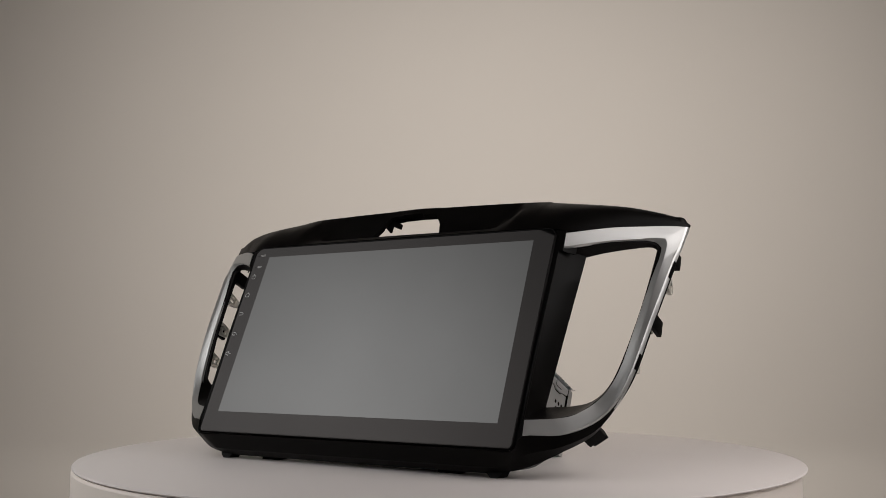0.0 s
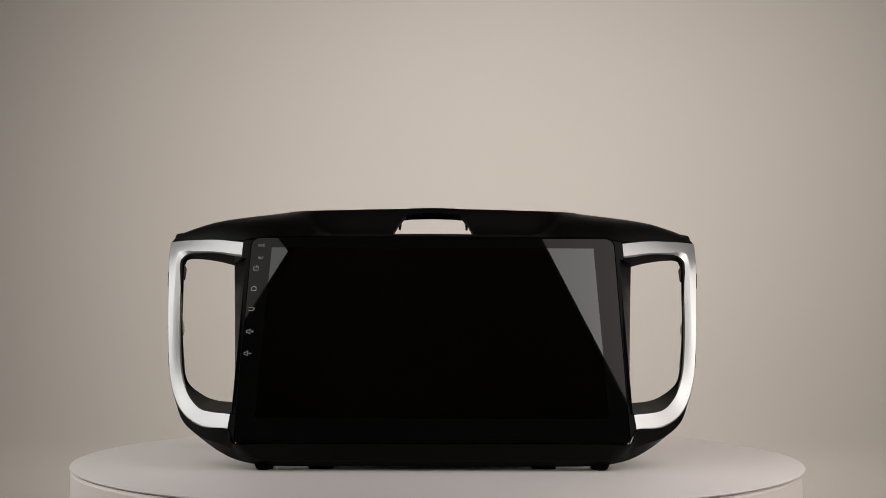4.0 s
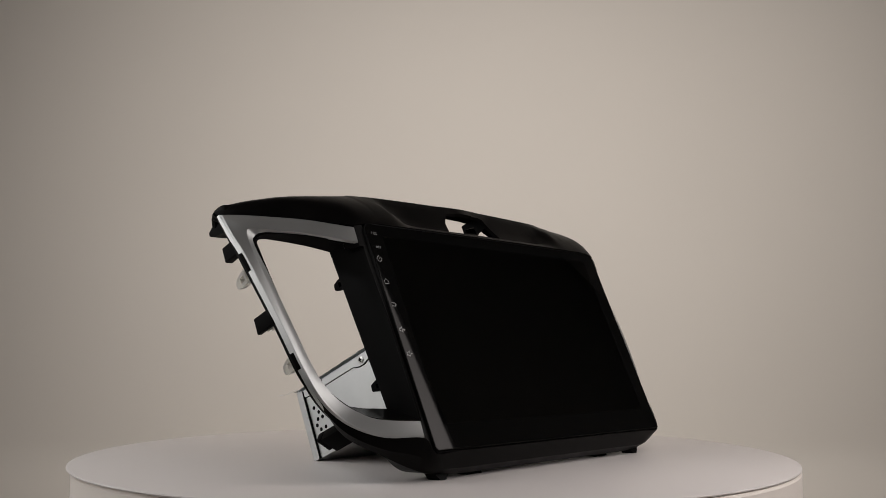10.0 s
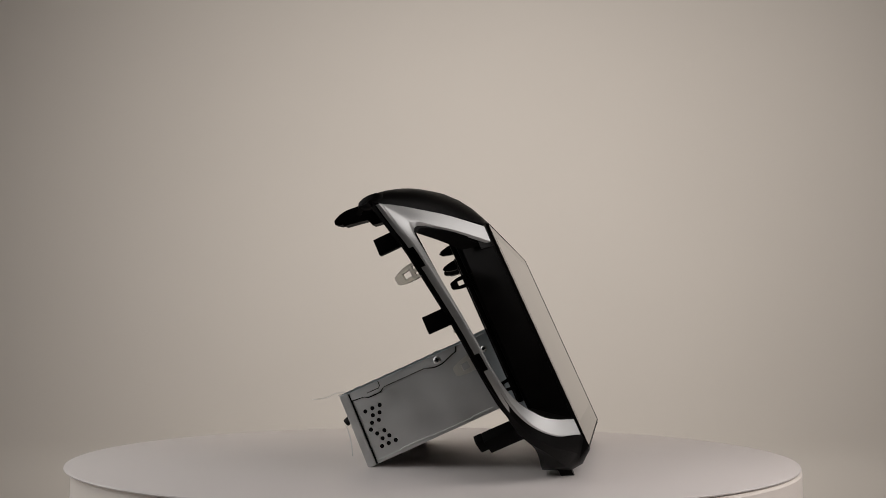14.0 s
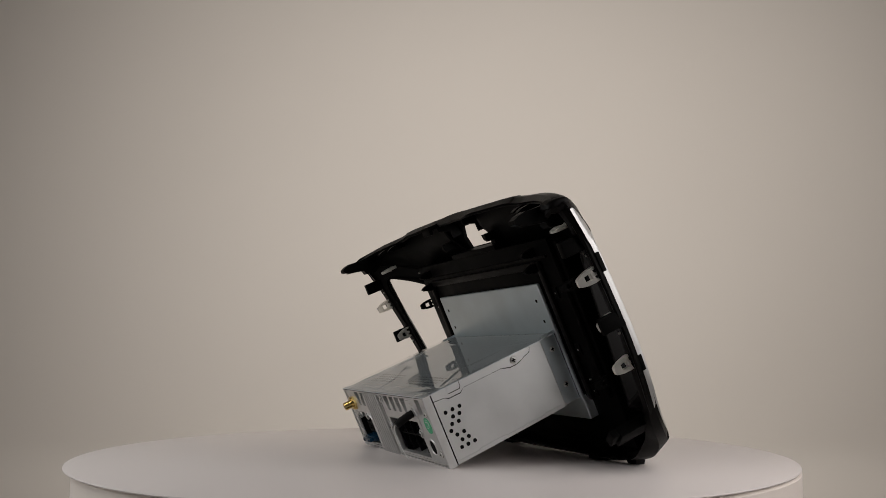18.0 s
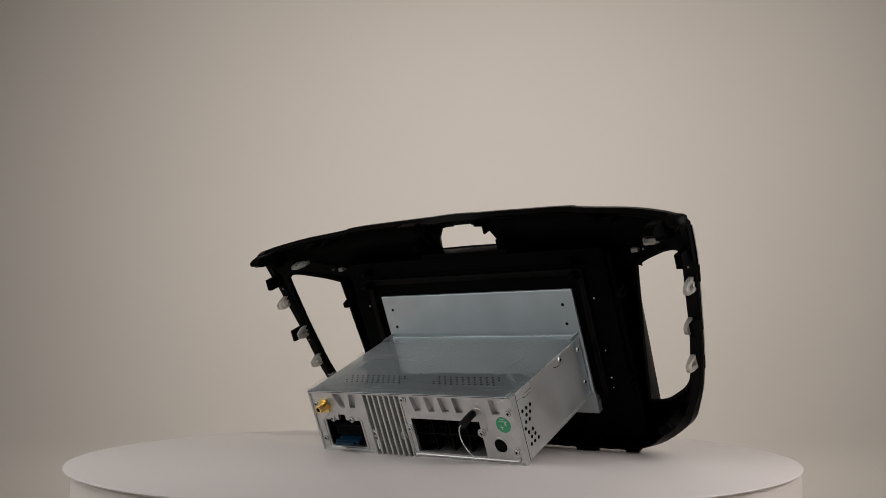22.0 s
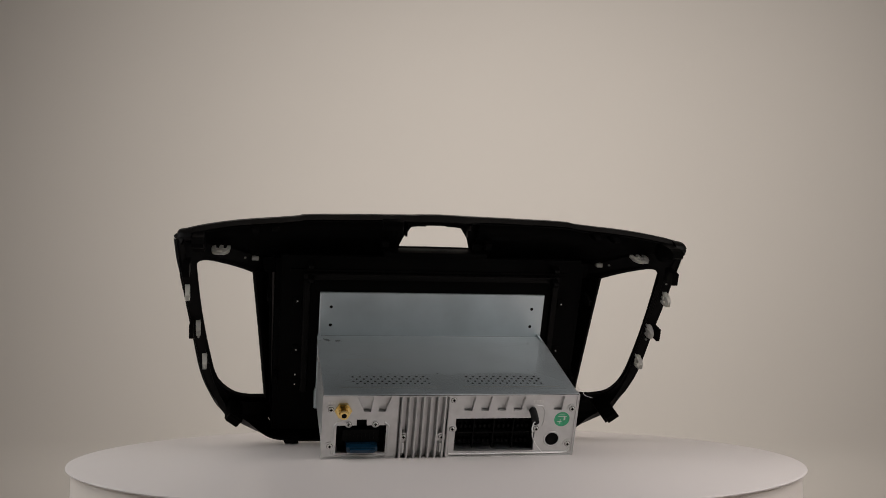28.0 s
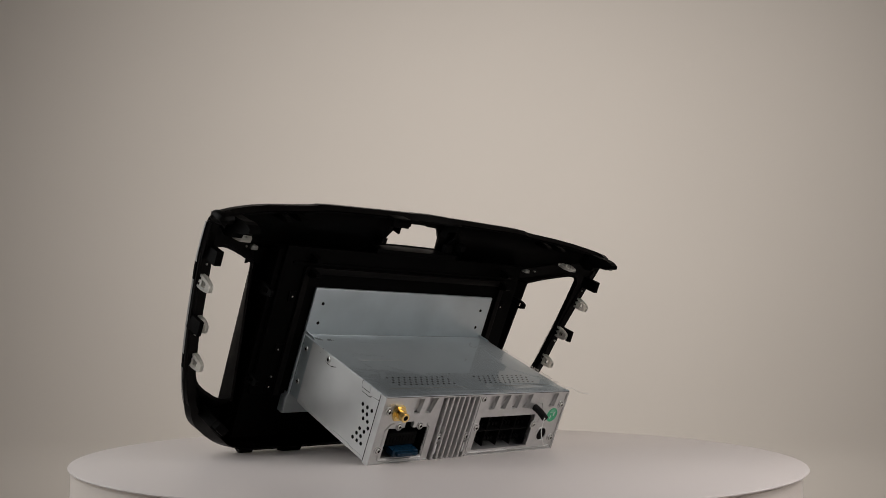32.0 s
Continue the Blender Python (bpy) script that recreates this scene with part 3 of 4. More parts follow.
    for s in (-1, 1):
        screw(lid, lambda x, y, z, s=s: P(s * (88.9 + z), -67.5 + x, 55 + y), 2.4, 0.8)
        bm = bmesh.new()
        prism(bm, [(-117.6, 54.4), (-109.4, 54.4), (-108.4, 55.6), (-108.4, 58.2), (-117.6, 58.2)], lambda v, w, s=s: P(s * 88.9, v, w), lambda v, w, s=s: P(s * 89.15, v, w))
        part("latch", bm, ZINC, lid, smooth=False)
        bm = bmesh.new()
        for a, b, c, d in (((-117.6, 54.4), (-117.6, 53.9), (-109.2, 53.9), (-109.4, 54.4)), ((-109.4, 54.4), (-109.2, 53.9), (-107.9, 55.4), (-108.4, 55.6)), ((-108.4, 55.6), (-107.9, 55.4), (-107.9, 58.4), (-108.4, 58.4))):
            prism(bm, [a, b, c, d], lambda v, w, s=s: P(s * 88.8, v, w), lambda v, w, s=s: P(s * 88.96, v, w))
        part("latch_slot", bm, VOID, lid, smooth=False)
    # folded seam low on both sides
    for s in (-1, 1):
        bm = bmesh.new()
        sheet(bm, [[(s * 88.0, v, 13.0 + e), (s * 88.3, v, 12.8 + e), (s * 88.3, v, 12.0 + e), (s * 88.0, v, 11.8 + e)] for v, e in ((-131, 0), (-112, 0), (-110, 0.8), (-92, 0.8), (-90, 0.2), (-62, 0.3), (-60, 1.0), (-47, 1.0))])
        part("seam", bm, ZINC, body)
    # vent holes in both sides
    holes = [(-123.5, 44), (-118.4, 44), (-113.2, 44), (-119.9, 39.8), (-115.1, 39.8), (-122.3, 35.7), (-117.4, 35.6), (-124.6, 32), (-121.8, 28.2), (-116.7, 28.2),
             (-119.8, 24), (-115, 24), (-112.3, 19.7), (-117.3, 19.7), (-122, 19.7)]
    for s in (-1, 1):
        for v, w in holes:
            bm = bmesh.new()
            prism(bm, ring(v, w, 1.35, 12), lambda x, y, s=s: P(s * 88.12, x, y), lambda x, y, s=s: P(s * 87.5, x, y))
            part("vent_hole", bm, VOID, body, smooth=False)
    # vent holes in the lid
    for c in (40, -41):
        for r in range(4):
            for k in range(11):
                u = c + (k - 5) * 5 + (r % 2) * 2.5
                bm = bmesh.new()
                prism(bm, ring(u, -117 + r * 3.6, 0.85, 8), lambda x, y: P(x, y, 59.02), lambda x, y: P(x, y, 58.6))
                part("vent_hole", bm, VOID, lid, smooth=False)
    bm = bmesh.new()
    box(bm, (-88.4, -135.42, 58.72), (88.4, -135.0, 58.92), P)
    part("seam", bm, VOID, lid, smooth=False)
    bm = bmesh.new()
    for a, b in (((8, -123), (78, -122.2)), ((-78, -123), (-8, -122.2)), ((30, -78), (72, -77.3))):
        box(bm, (a[0], a[1], 58.85), (b[0], b[1], 59.05), P)
    part("crease", bm, STEEL, lid, smooth=False)
    # clear protective film over the lid, creased and lifting at its edges
    bm = bmesh.new()
    folds = [((-86, -128), (-30, -131.5), 0.9), ((-20, -131), (60, -129.5), 0.8), ((8, -133), (22, -112), 0.7), ((22, -112), (58, -88), 0.45), ((-84, -118), (-62, -96), 0.6),
             ((-62, -96), (-66, -60), 0.45), ((84, -124), (70, -104), 0.6), ((70, -104), (74, -58), 0.5), ((30, -124), (76, -119), 0.4), ((-78, -124), (-34, -119.5), 0.4),
             ((86, -46), (30, -52), 0.4), ((40, -74), (82, -66), 0.45), ((-86, -48), (-44, -58), 0.35), ((-30, -133), (-48, -108), 0.5), ((50, -133), (66, -118), 0.6), ((88, -92), (56, -98), 0.5)]

    def lift(u, v):
        h = 0.0
        for (a, b), (c, d), g in folds:
            k = ((u - a) * (c - a) + (v - b) * (d - b)) / ((c - a) ** 2 + (d - b) ** 2)
            k2 = min(1, max(0, k))
            wob = 1.2 * noise.noise(Vector((u * 0.08, v * 0.08, a)))
            off = math.hypot(u - a - (c - a) * k2, v - b - (d - b) * k2) + wob
            h += 0.85 * g * max(0.0, 1 - abs(off) / 1.3) * min(1.0, 4 * k2 * (1 - k2) + 0.25)
        return h

    rows = []
    for i in range(131):
        v = -135.6 + i * 102.0 / 130
        row = []
        for u in np.linspace(-91.2, 91.2, 221).tolist():
            edge = ease(80, 91, abs(u)) + ease(-126, -135.6, v)
            h = noise.noise(Vector((u * 0.035, v * 0.06, 1.7))) + 0.5 * abs(noise.noise(Vector((u * 0.09 + v * 0.05, v * 0.11 - u * 0.03, 5.1))))
            rag = 1.0 * noise.noise(Vector((u * 0.11, v * 0.13, 3.3))) * ease(86, 91, abs(u))
            row.append((u + math.copysign(rag, u), v, 59.7 + 0.05 * (h + 0.7) + lift(u, v) + edge * 0.8 * abs(noise.noise(Vector((u * 0.13, v * 0.16, 9.0))))))
        rows.append(row)
    sheet(bm, rows)
    part("protective_film", bm, FILM, t, "crinkled clear protective film", sharp=120)
    bm = bmesh.new()
    tube(bm, spline([(-88, -131, 60.5), (-89.5, -138, 62.5), (-90, -143, 62), (-92, -152, 64.5)], 5), 0.00018, 5)
    part("loose_thread", bm, WIRE, t)
    rear_panel(t)


def rear_panel(t):
    R = lambda x, y, z: P(x, -132.0 - z, y)          # x across, y up, z out of the back
    bm = bmesh.new()
    Z = 2.4
    # plate as strips round its two openings
    for x0, y0, x1, y1 in ((-89, 10.6, 3.4, 15.2), (38.2, 10.6, 89, 15.2), (-89, 40.6, 3.4, 46.4), (38.2, 40.6, 89, 46.4), (79.5, 15.2, 89, 40.6), (38.2, 15.2, 45.6, 40.6),
                           (-2.6, 15.2, 3.4, 40.6), (-89, 15.2, -59.8, 40.6), (45.6, 36.2, 59, 40.6), (66, 36.2, 79.5, 40.6)):
        box(bm, (x0, y0, 0), (x1, y1, Z), lambda x, y, z: R(x, y, z))
    box(bm, (3.4, 10.6, -2.6), (38.2, 46.4, -1.6), R)
    # tapered recesses along the top edge, between raised lands
    box(bm, (-88, 46.4, -1.8), (3.4, 58.0, -0.8), R)
    box(bm, (38.2, 46.4, -1.8), (88, 58.0, -0.8), R)
    box(bm, (3.4, 46.4, -2.6), (38.2, 58.0, -1.6), R)
    slots = [(90, 89, 90, 89), (66.5, 55, 61.2, 56.7), (50.5, 43, 51.7, 46.8), (38.2, 3.4, 38.2, 3.4), (-5.5, -15.6, -8, -13.4), (-18, -27.2, -20, -25), (-29.6, -39, -31.5, -37), (-41.4, -51, -43, -48.5), (-70.8, -79, -71.8, -77.6), (-89, -90, -89, -90)]
    for a, b in zip(slots, slots[1:]):
        prism(bm, [(a[1], 57.8), (b[0], 57.8), (b[2], 46.4), (a[3], 46.4)], lambda x, y: R(x, y, -0.8), lambda x, y: R(x, y, Z))
    # raised rim and bosses
    box(bm, (-89, 57.6, Z), (89, 58.9, Z + 0.9), R)
    box(bm, (87.8, 10.6, Z), (89, 57.6, Z + 0.9), R)
    box(bm, (-89, 10.6, Z), (-87.8, 57.6, Z + 0.9), R)
    box(bm, (-89, 10.6, Z), (3.4, 12, Z + 0.9), R)
    box(bm, (38.2, 10.6, Z), (89, 12, Z + 0.9), R)
    box(bm, (2.0, 12, Z), (3.2, 57.6, Z + 0.7), R)
    # turned-in ends of the panel
    for x in (-89.5, 88.4):
        box(bm, (x, 10.4, -2.4), (x + 1.1, 58.9, Z + 0.9), R, 0.0003)
    # frame round the small socket
    tube(bm, [(47, 38.5, Z), (44.2, 36, Z), (44.0, 15.4, Z), (44.6, 14, Z), (46, 13.4, Z), (80, 13.4, Z), (81.4, 14, Z), (82, 15.4, Z), (81.8, 35, Z), (78.5, 39, Z), (75.5, 39.8, Z)], 0.0008, 8, R)
    # frame under the large socket and round its end
    tube(bm, [(1.4, 36.5, Z), (1.4, 15, Z), (0.8, 13.6, Z), (-0.6, 13.1, Z), (-82, 13.1, Z), (-85, 13.8, Z), (-86.2, 16, Z)], 0.0008, 8, R)
    # arch round the cord
    tube(bm, [(-64.5, 34, Z + 0.1), (-65.6, 38, Z + 0.1), (-65.6, 46, Z + 0.1), (-63.5, 49.8, Z + 0.1), (-59, 50.4, Z + 0.1)], 0.0004, 8, R)
    p = part("rear_panel", bm, CAST, t, "silver cast aluminium rear panel", smooth=False)
    for x in (-89.2, 87.9):
        bm = bmesh.new()
        box(bm, (x, 10.8, -3.3), (x + 1.3, 58.2, -2.45), R)
        part("seam", bm, VOID, p, smooth=False)
    # cooling fins
    for k in range(7):
        u = 35.6 - k * 4.95
        bm = bmesh.new()
        prism(bm, [(u - 1.35, -1.7), (u + 1.35, -1.7), (u + 0.8, Z + 1.5), (u + 0.5, Z + 2.1), (u - 0.5, Z + 2.1), (u - 0.8, Z + 1.5)], lambda x, z: R(x, 11, z), lambda x, z: R(x, 58.2, z))
        part("fin", bm, CAST, p, smooth=False)
    # sockets
    bm = bmesh.new()
    box(bm, (45.6, 15.2, -9), (79.5, 40.6, -8), R)
    box(bm, (45.6, 15.2, -8), (46.2, 36, 1.6), R)
    box(bm, (78.9, 15.2, -8), (79.5, 36, 1.6), R)
    box(bm, (50, 22, -8), (75, 31, -1), R, 0.0006)
    s1 = part("small_socket", bm, SOCKET, p, "black plastic socket", smooth=False)
    for k in range(8):
        bm = bmesh.new()
        box(bm, (52.5 + k * 2.7, 24, -3), (53.5 + k * 2.7, 29, -0.6), R)
        part("pin", bm, SOCKET, s1, smooth=False)
    bm = bmesh.new()
    box(bm, (51, 17.6, -7), (72.5, 21.4, 5.4), R, 0.0009)
    box(bm, (53, 18.2, 5.4), (70.5, 21.0, 8.4), R, 0.0008)
    box(bm, (54, 16.6, -4), (72, 17.8, 4.8), R, 0.0004)
    for u in (56, 67):
        prism(bm, ring(u, 18.6, 1.0, 10), lambda x, y: R(x, y + 1.0, 8.3), lambda x, y: R(x, y + 1.0, 8.9))
    part("fuse", bm, BLUE, s1, "blue blade fuse")
    bm = bmesh.new()
    box(bm, (-59.8, 15.2, -10), (-2.6, 40.6, -9), R)
    for x in (-59.8, -45.4, -31.2, -17, -3.2):
        box(bm, (x, 15.2, -9), (x + 0.7, 40.6, -1.5), R)
    box(bm, (-59.8, 27.2, -9), (-2.6, 28, -1.5), R)
    s2 = part("large_socket", bm, SOCKET, p, "black multi-way wiring socket", smooth=False)
    for r in range(4):
        for k in range(16):
            u = -56.5 + k * 3.42
            bm = bmesh.new()
            box(bm, (u, 18 + r * 5.8, -9), (u + 1.5, 20.6 + r * 5.8, -4.5 - 1.5 * (r % 2)), R)
            part("pin", bm, SOCKET, s2, smooth=False)
    # screws on raised bosses
    for u, w in ((83.8, 48.6), (83.6, 21), (71.4, 37.5), (53.2, 37.4), (0.2, 55), (-0.2, 33), (33.4, 27.5), (7.2, 27.2), (-60.2, 32.6), (-84.8, 47.9), (-84.5, 20.4)):
        bm = bmesh.new()
        prism(bm, ring(u, w, 2.5 if 50 < u < 72 else 3.1, 20), lambda x, y: R(x, y, -1.8 if 5 < u < 35 else Z - 0.2), lambda x, y: R(x, y, Z + 0.75))
        b = part("boss", bm, CAST, p, smooth=False)
        screw(b, lambda x, y, z, u=u, w=w: R(u + x, w + y, Z + 0.75 + z), 1.8, 0.8)
        bm = bmesh.new()
        prism(bm, ring(u, w, 2.05, 20), lambda x, y: R(x, y, Z + 0.7), lambda x, y: R(x, y, Z + 0.82))
        part("recess", bm, VOID, b, smooth=False)
    # studs under the two middle screws, coloured white for the highlight on them
    for u in (33.4, 7.2):
        bm = bmesh.new()
        box(bm, (u - 0.7, 15, Z + 0.2), (u + 0.7, 22.5, Z + 0.9), R, 0.0003)
        part("highlight_stud", bm, WIRE, p)
    # aerial connector
    bm = bmesh.new()
    prism(bm, ring(75.5, 47.8, 5.9, 6), lambda x, y: R(x, y, Z), lambda x, y: R(x, y, Z + 2.0))
    prism(bm, ring(75.5, 47.8, 4.6, 24), lambda x, y: R(x, y, Z + 2.0), lambda x, y: R(x, y, Z + 3.0))
    for k in range(5):
        z = Z + 3 + k * 1.1
        prism(bm, ring(75.5, 47.8, 3.15, 20), lambda x, y: R(x, y, z), lambda x, y: R(x, y, z + 0.7))
        prism(bm, ring(75.5, 47.8, 2.85, 20), lambda x, y: R(x, y, z + 0.7), lambda x, y: R(x, y, z + 1.1))
    a = part("aerial_connector", bm, GOLD, p, "gold-plated threaded aerial connector")
    bm = bmesh.new()
    prism(bm, ring(75.5, 47.8, 1.7, 16), lambda x, y: R(x, y, Z + 8.54), lambda x, y: R(x, y, Z + 8.4))
    part("bore", bm, VOID, a, smooth=False)
    # round hole, sticker, cord
    bm = bmesh.new()
    sheet(bm, [[(*q, z) for q in ring(-72.8, 24, r, 28)] for r, z in ((6.2, Z), (5.9, Z + 0.7), (5.1, Z + 0.7), (4.9, Z + 0.3), (4.8, Z + 0.16))], f=R, closed=True)
    part("hole_rim", bm, CAST, p)
    bm = bmesh.new()
    prism(bm, ring(-72.8, 24.0, 4.85, 28), lambda x, y: R(x, y, Z + 0.05), lambda x, y: R(x, y, Z - 0.3))
    part("cable_hole", bm, VOID, p, smooth=False)
    bm = bmesh.new()
    prism(bm, ring(-78.6, 39.4, 5.6, 32), lambda x, y: R(x, y, Z + 0.12), lambda x, y: R(x, y, Z + 0.02))
    st = part("sticker", bm, GREEN, p, "round green inspection sticker", smooth=False)
    for x, y, l, h in ((-82, 41.4, 6.5, 0.5), (-81, 38.6, 1.2, 3.2), (-78.6, 37.4, 3.2, 0.5), (-77.6, 36, 0.5, 3.4), (-80.6, 43.2, 4.2, 0.4)):
        bm = bmesh.new()
        bm.faces.new([bm.verts.new(R(*q, Z + 0.16)) for q in ((x, y), (x + l, y), (x + l, y + h), (x, y + h))])
        part("print_bar", bm, PALE, st, smooth=False)
    for x0, x1, w in ((-56.5, -64, 53.2), (86, 78.5, 53.4)):
        for k in range(4):
            bm = bmesh.new()
            u = x0 + (x1 - x0) * k / 3.6
            box(bm, (u, w - 0.9, Z), (u - 1.3, w + 0.9, Z + 0.12), R)
            part("lettering_bar", bm, STEEL, p, smooth=False)
    bm = bmesh.new()
    tube(bm, [(-56.6, 46.6, 0), (-56.5, 46.4, 4.0), (-56.2, 45.9, 8), (-55.8, 45.0, 12), (-55.4, 44.0, 15.2)], 0.0026, 14, R)
    c = part("cord_stub", bm, RUBBER, p, "short black rubber cord")
    bm = bmesh.new()
    tube(bm, spline([(-55.0, 44.4, 15.4), (-53.5, 42.8, 16.2), (-53.2, 38, 16.9), (-54.1, 33.2, 17.2), (-57.2, 27.5, 17.7), (-61.9, 22.2, 17.9)], 5), 0.00034, 6, R)
    part("thin_wire", bm, WIRE, c, "thin white wire")


def clip(t, at, way, length=17.0, width=9.0, material=NYLON, name="clip", label="milky nylon fixing clip", flat=False):
    """A flat snap clip with a square window, from its root along way."""
    a, d = np.array(at, float), np.array(way, float)
    d /= np.linalg.norm(d)
    side = np.cross(d, (0, 0, 1.0) if flat else (1.0, 0, 0))
    side /= np.linalg.norm(side)
    nrm = np.cross(d, side)
    bm = bmesh.new()
    h, thick = width / 2, width * (0.1 if flat else 0.2)

    def pl(x, y, z):
        k = 1 - 0.55 * max(0.0, x / length - 0.45)
        return P(*(a + d * x + side * y * (1 - 0.45 * max(0.0, x / length - 0.4)) + nrm * z * thick * k))

    for y0, y1 in ((-h, -h * 0.62), (-h * 0.2, h * 0.2), (h * 0.62, h)):
        box(bm, (-2, y0, -1), (length * 0.3, y1, 0.8), pl)
    box(bm, (length * 0.3, -h, -1), (length * 0.42, h, 1), pl)
    for y0, y1 in ((-h, -h * 0.45), (h * 0.45, h)):
        box(bm, (length * 0.42, y0, -1), (length * 0.7, y1, 1), pl)
    q = [(length * 0.7, -h), (length * 0.9, -h * 0.86), (length * 0.97, -h * 0.74), (length, -h * 0.55), (length, h * 0.5), (length * 0.97, h * 0.7), (length * 0.9, h * 0.84), (length * 0.7, h)]
    prism(bm, q, lambda x, y: pl(x, y, -1), lambda x, y: pl(x, y, 1))
    part(name, bm, material, t, label, smooth=False)


def lug(t, a, b, bevel=0.0006, name="lug"):
    bm = bmesh.new()
    box(bm, a, b, P, bevel)
    part(name, bm, PLASTIC_IN, t)


def fixings(t):
    for s in (-1, 1):
        # nylon clips behind the outer rim
        for u, v, w, l in ((183.8, -38.5, 98, 16), (176.4, -35, 68.3, 13.6), (172, -31, 41, 16)):
            clip(t, (u * s, v, w), (-0.05 * s, -1, -0.12), l)
        # tabs between them
        lug(t, (181.5 * s, -57, 112.6), (186.5 * s, -41, 122.2))
        lug(t, (179.2 * s, -50, 62.8), (182.2 * s, -34, 72.8))
        # small pins on the rail
        for u, v, w in ((183.5, -41, 109), (176.2, -35.5, 59)):
            bm = bmesh.new()
            prism(bm, ring(u * s, w, 0.8, 10), lambda x, y, v=v: P(x, v + 1, y), lambda x, y, v=v: P(x, v - 2.2, y))
            part("pin", bm, NYLON, t)
        # short tabs gripping the trim's outer edge
        for w0, w1 in ((97, 109), (33, 43)):
            bm = bmesh.new()
            rows = []
            for w in (w0, (w0 + w1) / 2, w1):
                u = float(np.interp(w, (10, 30, 62, 107, 120), (168, 174.5, 180.5, 188, 190.2)))
                v = float(np.interp(w, (10, 30, 62, 107, 120), (-26.5, -28.5, -31, -37, -40)))
                rows.append([((u + 0.7) * s, v - 0.1, w), ((u + 1.05) * s, v - 0.8, w), ((u + 1.1) * s, v - 2.9, w)])
            sheet(bm, rows, 0.0007)
            part("edge_tab", bm, PLASTIC_IN, t)
        # clips on the inner side of each opening
        for w, u in ((88.5, 125.5), (22, 119)):
            clip(t, (u * s, -21, w), (0.0, -1, 0.02), 14.5, 7.5, PLASTIC_IN, "inner_clip", "black snap clip")
        # clips on the underside of the top panel
        clip(t, (160.5 * s, -34, 128), (0.1 * s, -1, -0.1), 11, 13, flat=True)
        bm = bmesh.new()
        box(bm, (133.5 * s, -17.5, 113), (138.8 * s, -11, 116), P, 0.0005)
        part("nylon_stud", bm, NYLON, t)
        bm = bmesh.new()
        prism(bm, ring(143.5 * s, 115.6, 0.8, 10), lambda x, y: P(x, -14, y), lambda x, y: P(x, -19, y))
        part("pin", bm, NYLON, t)
        # rounded end of the top panel and the long lug below it
        bm = bmesh.new()
        cap = [(-42, 138.2), (-42, 144.0), (-44.5, 145.4), (-48.5, 146.0), (-52.8, 145.8), (-56.2, 144.6), (-57.6, 142.4), (-56.8, 140.0), (-53, 138.0), (-46, 137.4)]
        sheet(bm, [[((180 + d) * s, -48.8 + (v + 48.8) * k, 141.4 + (w - 141.4) * k + (0.9 if d < 3 else 0)) for v, w in cap] for d, k in ((0, 1), (5, 1), (7.6, 0.94), (9.2, 0.8), (10.1, 0.55), (10.4, 0.1))], closed=True)
        part("end_cap", bm, PLASTIC, t)
        bm = bmesh.new()
        prism(bm, [(-40, 145), (-57.7, 144.9), (-66, 145.6), (-70.2, 144.9), (-74.2, 143.2), (-74.6, 140.8), (-72.6, 139.4), (-70.4, 139.2), (-70, 137.9), (-62, 136.5), (-56.5, 135.4), (-55.2, 131.6), (-47, 130.2), (-40, 134)],
              lambda v, w: P(171 * s, v, w), lambda v, w: P(179 * s, v, w))
        part("lug", bm, PLASTIC_IN, t, smooth=False)
        # prongs under the back edge of the top panel
        for u, l in ((122, 9), (136, 11)):
            p = top_section(u)
            b = p[8]
            bm = bmesh.new()
            prism(bm, [(b[0] + 6, b[1] - 1.0), (b[0] - l * 0.6, b[1] - 2.0), (b[0] - l, b[1] - 3.6), (b[0] - l, b[1] - 4.8), (b[0] - l * 0.5, b[1] - 5.4), (b[0] + 6, b[1] - 5.5)],
                  lambda v, w: P((u - 2.5) * s, v, w), lambda v, w: P((u + 2.5) * s, v, w))
            part("prong", bm, PLASTIC_IN, t, smooth=False)
        # tapered prongs on the housing's outer edge
        for w, d in ((114.5, 0), (104.6, 2)):
            bm = bmesh.new()
            prism(bm, [(-22, w + 3), (-31 - d, w + 2.6), (-36 - d, w + 1.6), (-38 - d, w), (-36.6 - d, w - 1.6), (-31 - d, w - 3.2), (-27, w - 2.6), (-22, w - 4.5)],
                  lambda v, q: P(93 * s, v, q), lambda v, q: P(97 * s, v, q))
            part("prong", bm, PLASTIC_IN, t, smooth=False)
        # latch plate and tab behind the notch
        bm = bmesh.new()
        prism(bm, [(-16, 138.4), (-26, 137.6), (-26.4, 143.6), (-36, 146.6), (-36, 150), (-20, 150)], lambda v, w: P(23.2 * s, v, w), lambda v, w: P(24.8 * s, v, w))
        part("latch_plate", bm, PLASTIC_IN, t, smooth=False)
        bm = bmesh.new()
        prism(bm, [(-19.5, 129), (-29.5, 129), (-31.2, 131), (-31.6, 134.8), (-19.5, 135)], lambda v, w: P(37.5 * s, v, w), lambda v, w: P(42 * s, v, w))
        part("latch_tab", bm, PLASTIC_IN, t, smooth=False)
        # smooth dark sheet, added under the top panel to keep its underside in shade
        rows = []
        for u in range(31, 188, 4):
            p = top_section(u)
            a, d = p[0], p[6] - p[0]
            n = np.array([-d[1], d[0]]) / np.linalg.norm(d)
            if n[0] > 0:
                n = -n
            deep = 9.2 - 4.6 * ease(118, 176, u)
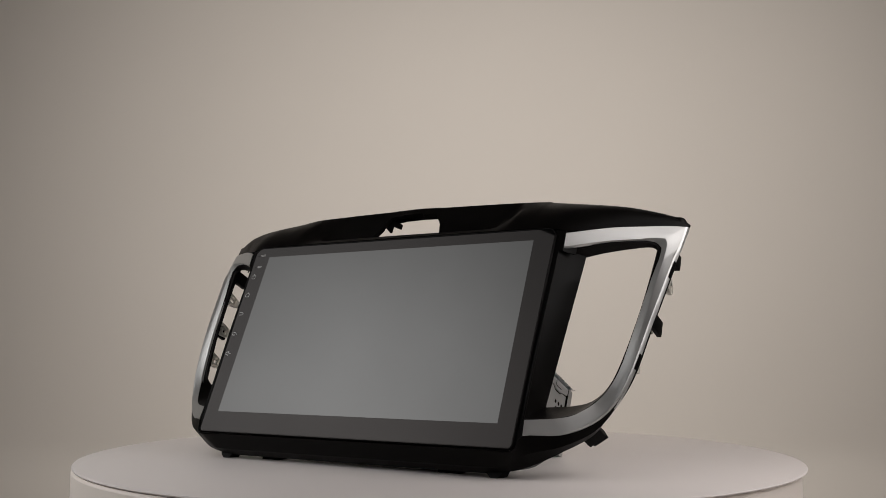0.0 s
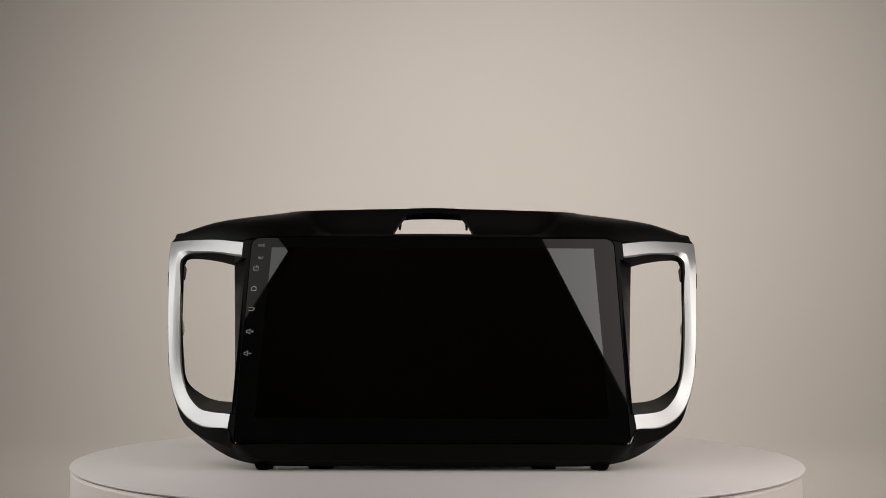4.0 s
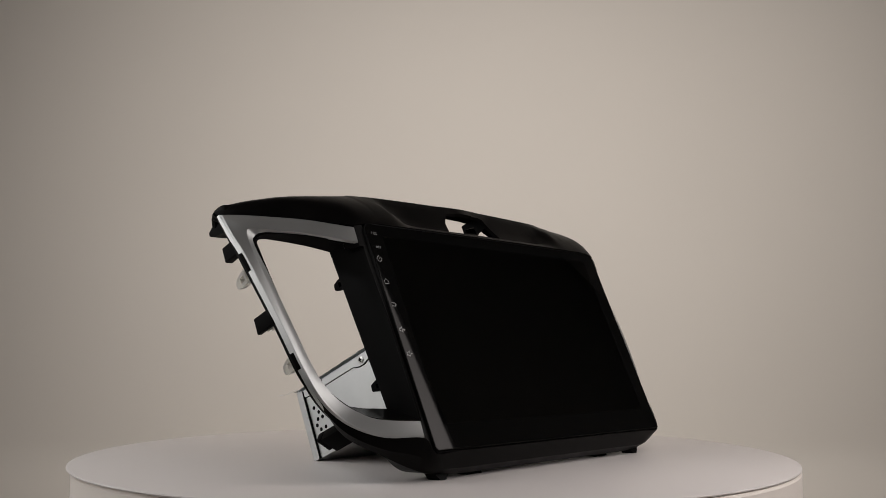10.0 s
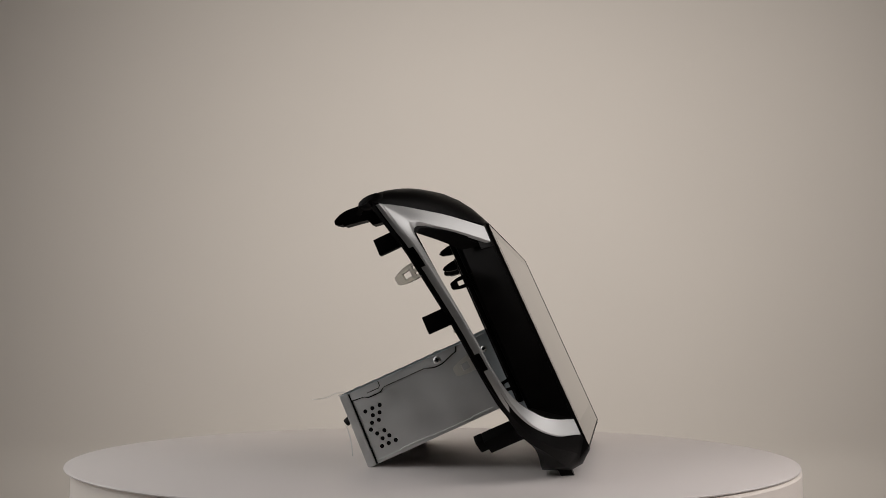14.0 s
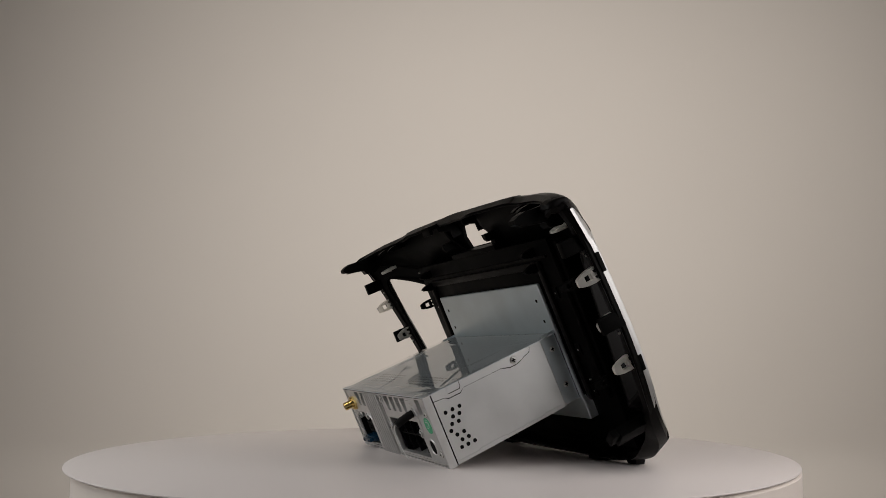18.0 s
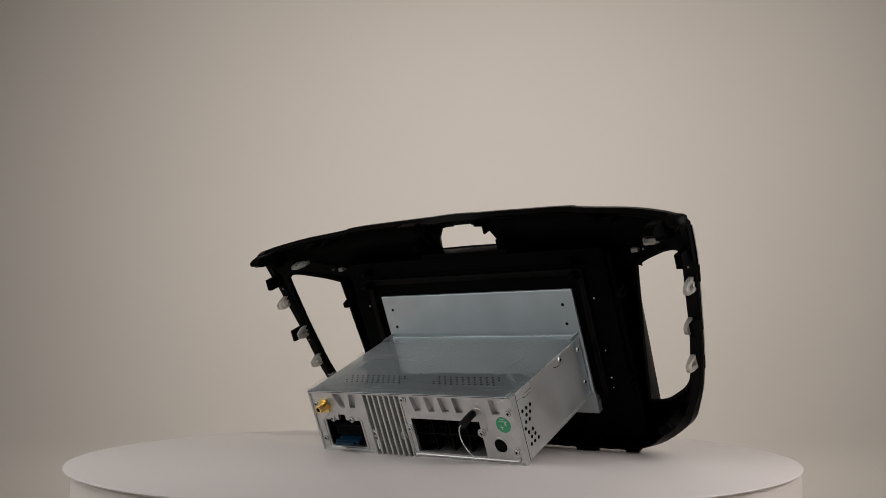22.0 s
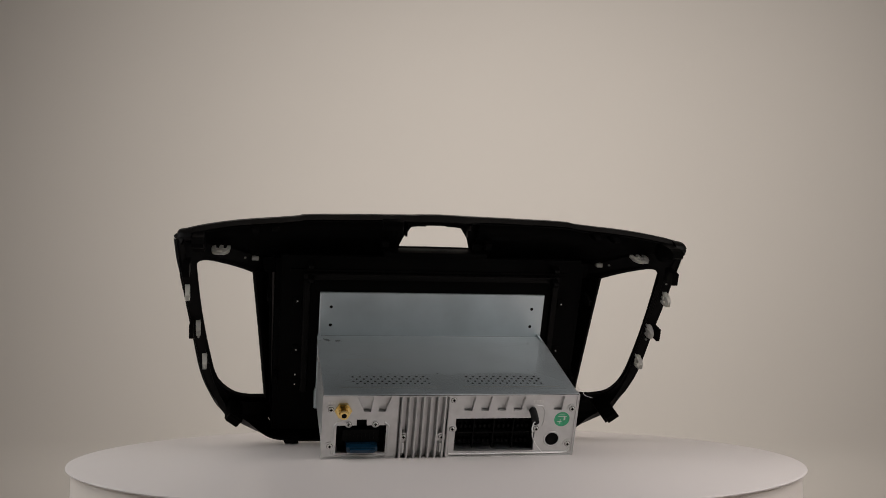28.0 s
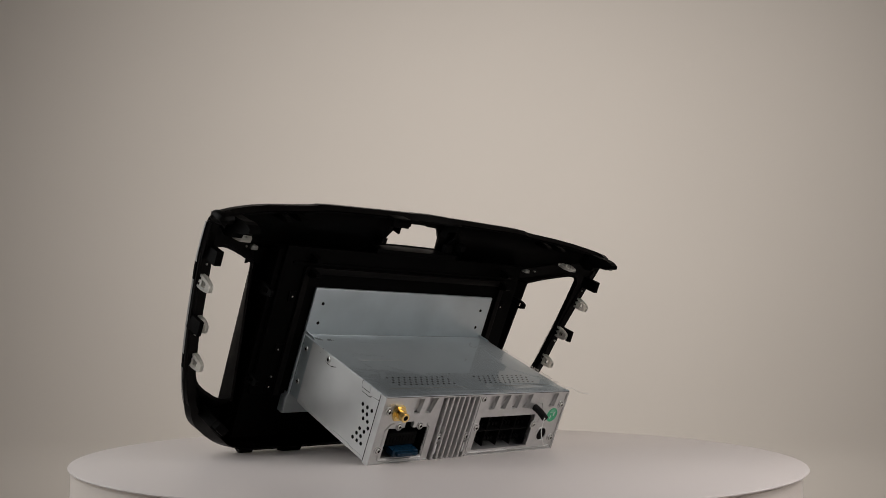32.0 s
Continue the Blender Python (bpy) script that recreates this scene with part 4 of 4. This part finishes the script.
            rows.append([(u * s, *(a + d * k + n * deep * min(1, k * 6, (1 - k) * 4 + 0.3))) for k in (0.16, 0.3, 0.45, 0.6, 0.75, 0.88, 0.97)] + [(u * s, *(p[8] + np.array((-0.6, -1.2))))])
        bm = bmesh.new()
        sheet(bm, rows, 0.0006)
        part("added_dark_skin", bm, PLASTIC_IN, t, sharp=90)
        # feet under the chin and hooks at the lower corners
        bm = bmesh.new()
        prism(bm, [(98, -33), (112, -33), (109.5, -39.5), (106.5, -42.4), (103, -42.4), (99.5, -39)], lambda u, w: P(u * s, -16, w), lambda u, w: P(u * s, -23, w))
        part("foot", bm, PLASTIC, t)
        bm = bmesh.new()
        prism(bm, [(62, -31), (78, -31), (77, -40.2), (63, -40.2)], lambda u, w: P(u * s, -22, w), lambda u, w: P(u * s, -30, w))
        part("pad", bm, PLASTIC_IN, t)
        bm = bmesh.new()
        ca, sa = math.cos(radians(38)), math.sin(radians(38))
        turn = lambda x, v, y, s=s: P((149.5 + x * ca + y * sa) * s, v, -3.0 + x * sa - y * ca)
        box(bm, (-6, -50, -3.5), (6, -22, 3.5), turn, 0.0006)
        box(bm, (-4, -55, -3.5), (6, -50, 2.0), turn, 0.0006)
        part("lug", bm, PLASTIC_IN, t)
    bm = bmesh.new()
    box(bm, (-40, -27, 120), (40, -14.5, 125), P, 0.0006)
    box(bm, (-37, -23, 124.5), (-29.5, -18, 132), P, 0.0012)
    box(bm, (28.5, -41, 146), (44, -38, 153), P, 0.001)
    box(bm, (28.5, -41, 149.5), (44, -28, 153), P, 0.0008)
    part("crossbar", bm, PLASTIC_IN, t)


def head_unit():
    t = new("car_head_unit")
    fascia(t)
    for s in (-1, 1):
        trim(t, s)
    front(t)
    housing(t)
    chassis(t)
    fixings(t)
    return tagged(t, "black car stereo with switched-off touchscreen, silver trims and steel radio box", "car stereo")


backdrop()
shell()
S2 = [(0.109, -0.252, 0.442), (0.452, 0.022, 0.535), (0.487, -0.095, 0.03), (0.348, -0.572, 0.075)]
S1 = [(-0.168, -0.321, 0.503), (-0.383, 0.038, 0.537), (-0.700, 0.104, -0.023), (-0.342, -0.415, 0.022)]
softbox("softbox", S2, 2.45, (1.0, 0.95, 0.925), (0.35, -0.21, 0.26), 0.31, "glowing fabric softbox with black housing on a low stand")
softbox("softbox", S1, 1.72, (0.975, 0.965, 0.95), (-0.39, -0.15, 0.26), 0.34, "glowing fabric softbox with black housing on a low stand")
PLATE = turntable()
UNIT = head_unit()


# ---------- what moves ----------
def motions():
    times = [0.0, 0.1, 0.25] + [0.5 * k for k in range(1, 64)] + [31.75, 31.9, 32.0]
    rate, first = 7.9294, -34.065
    walk(PLATE, [(t, pose(0, 0, 0, 0, 0, first + rate * t)) for t in times])
    walk(UNIT, [(t, pose(0, 0, 0, 0, 0, first + 2.59 + rate * t)) for t in times])


motions()
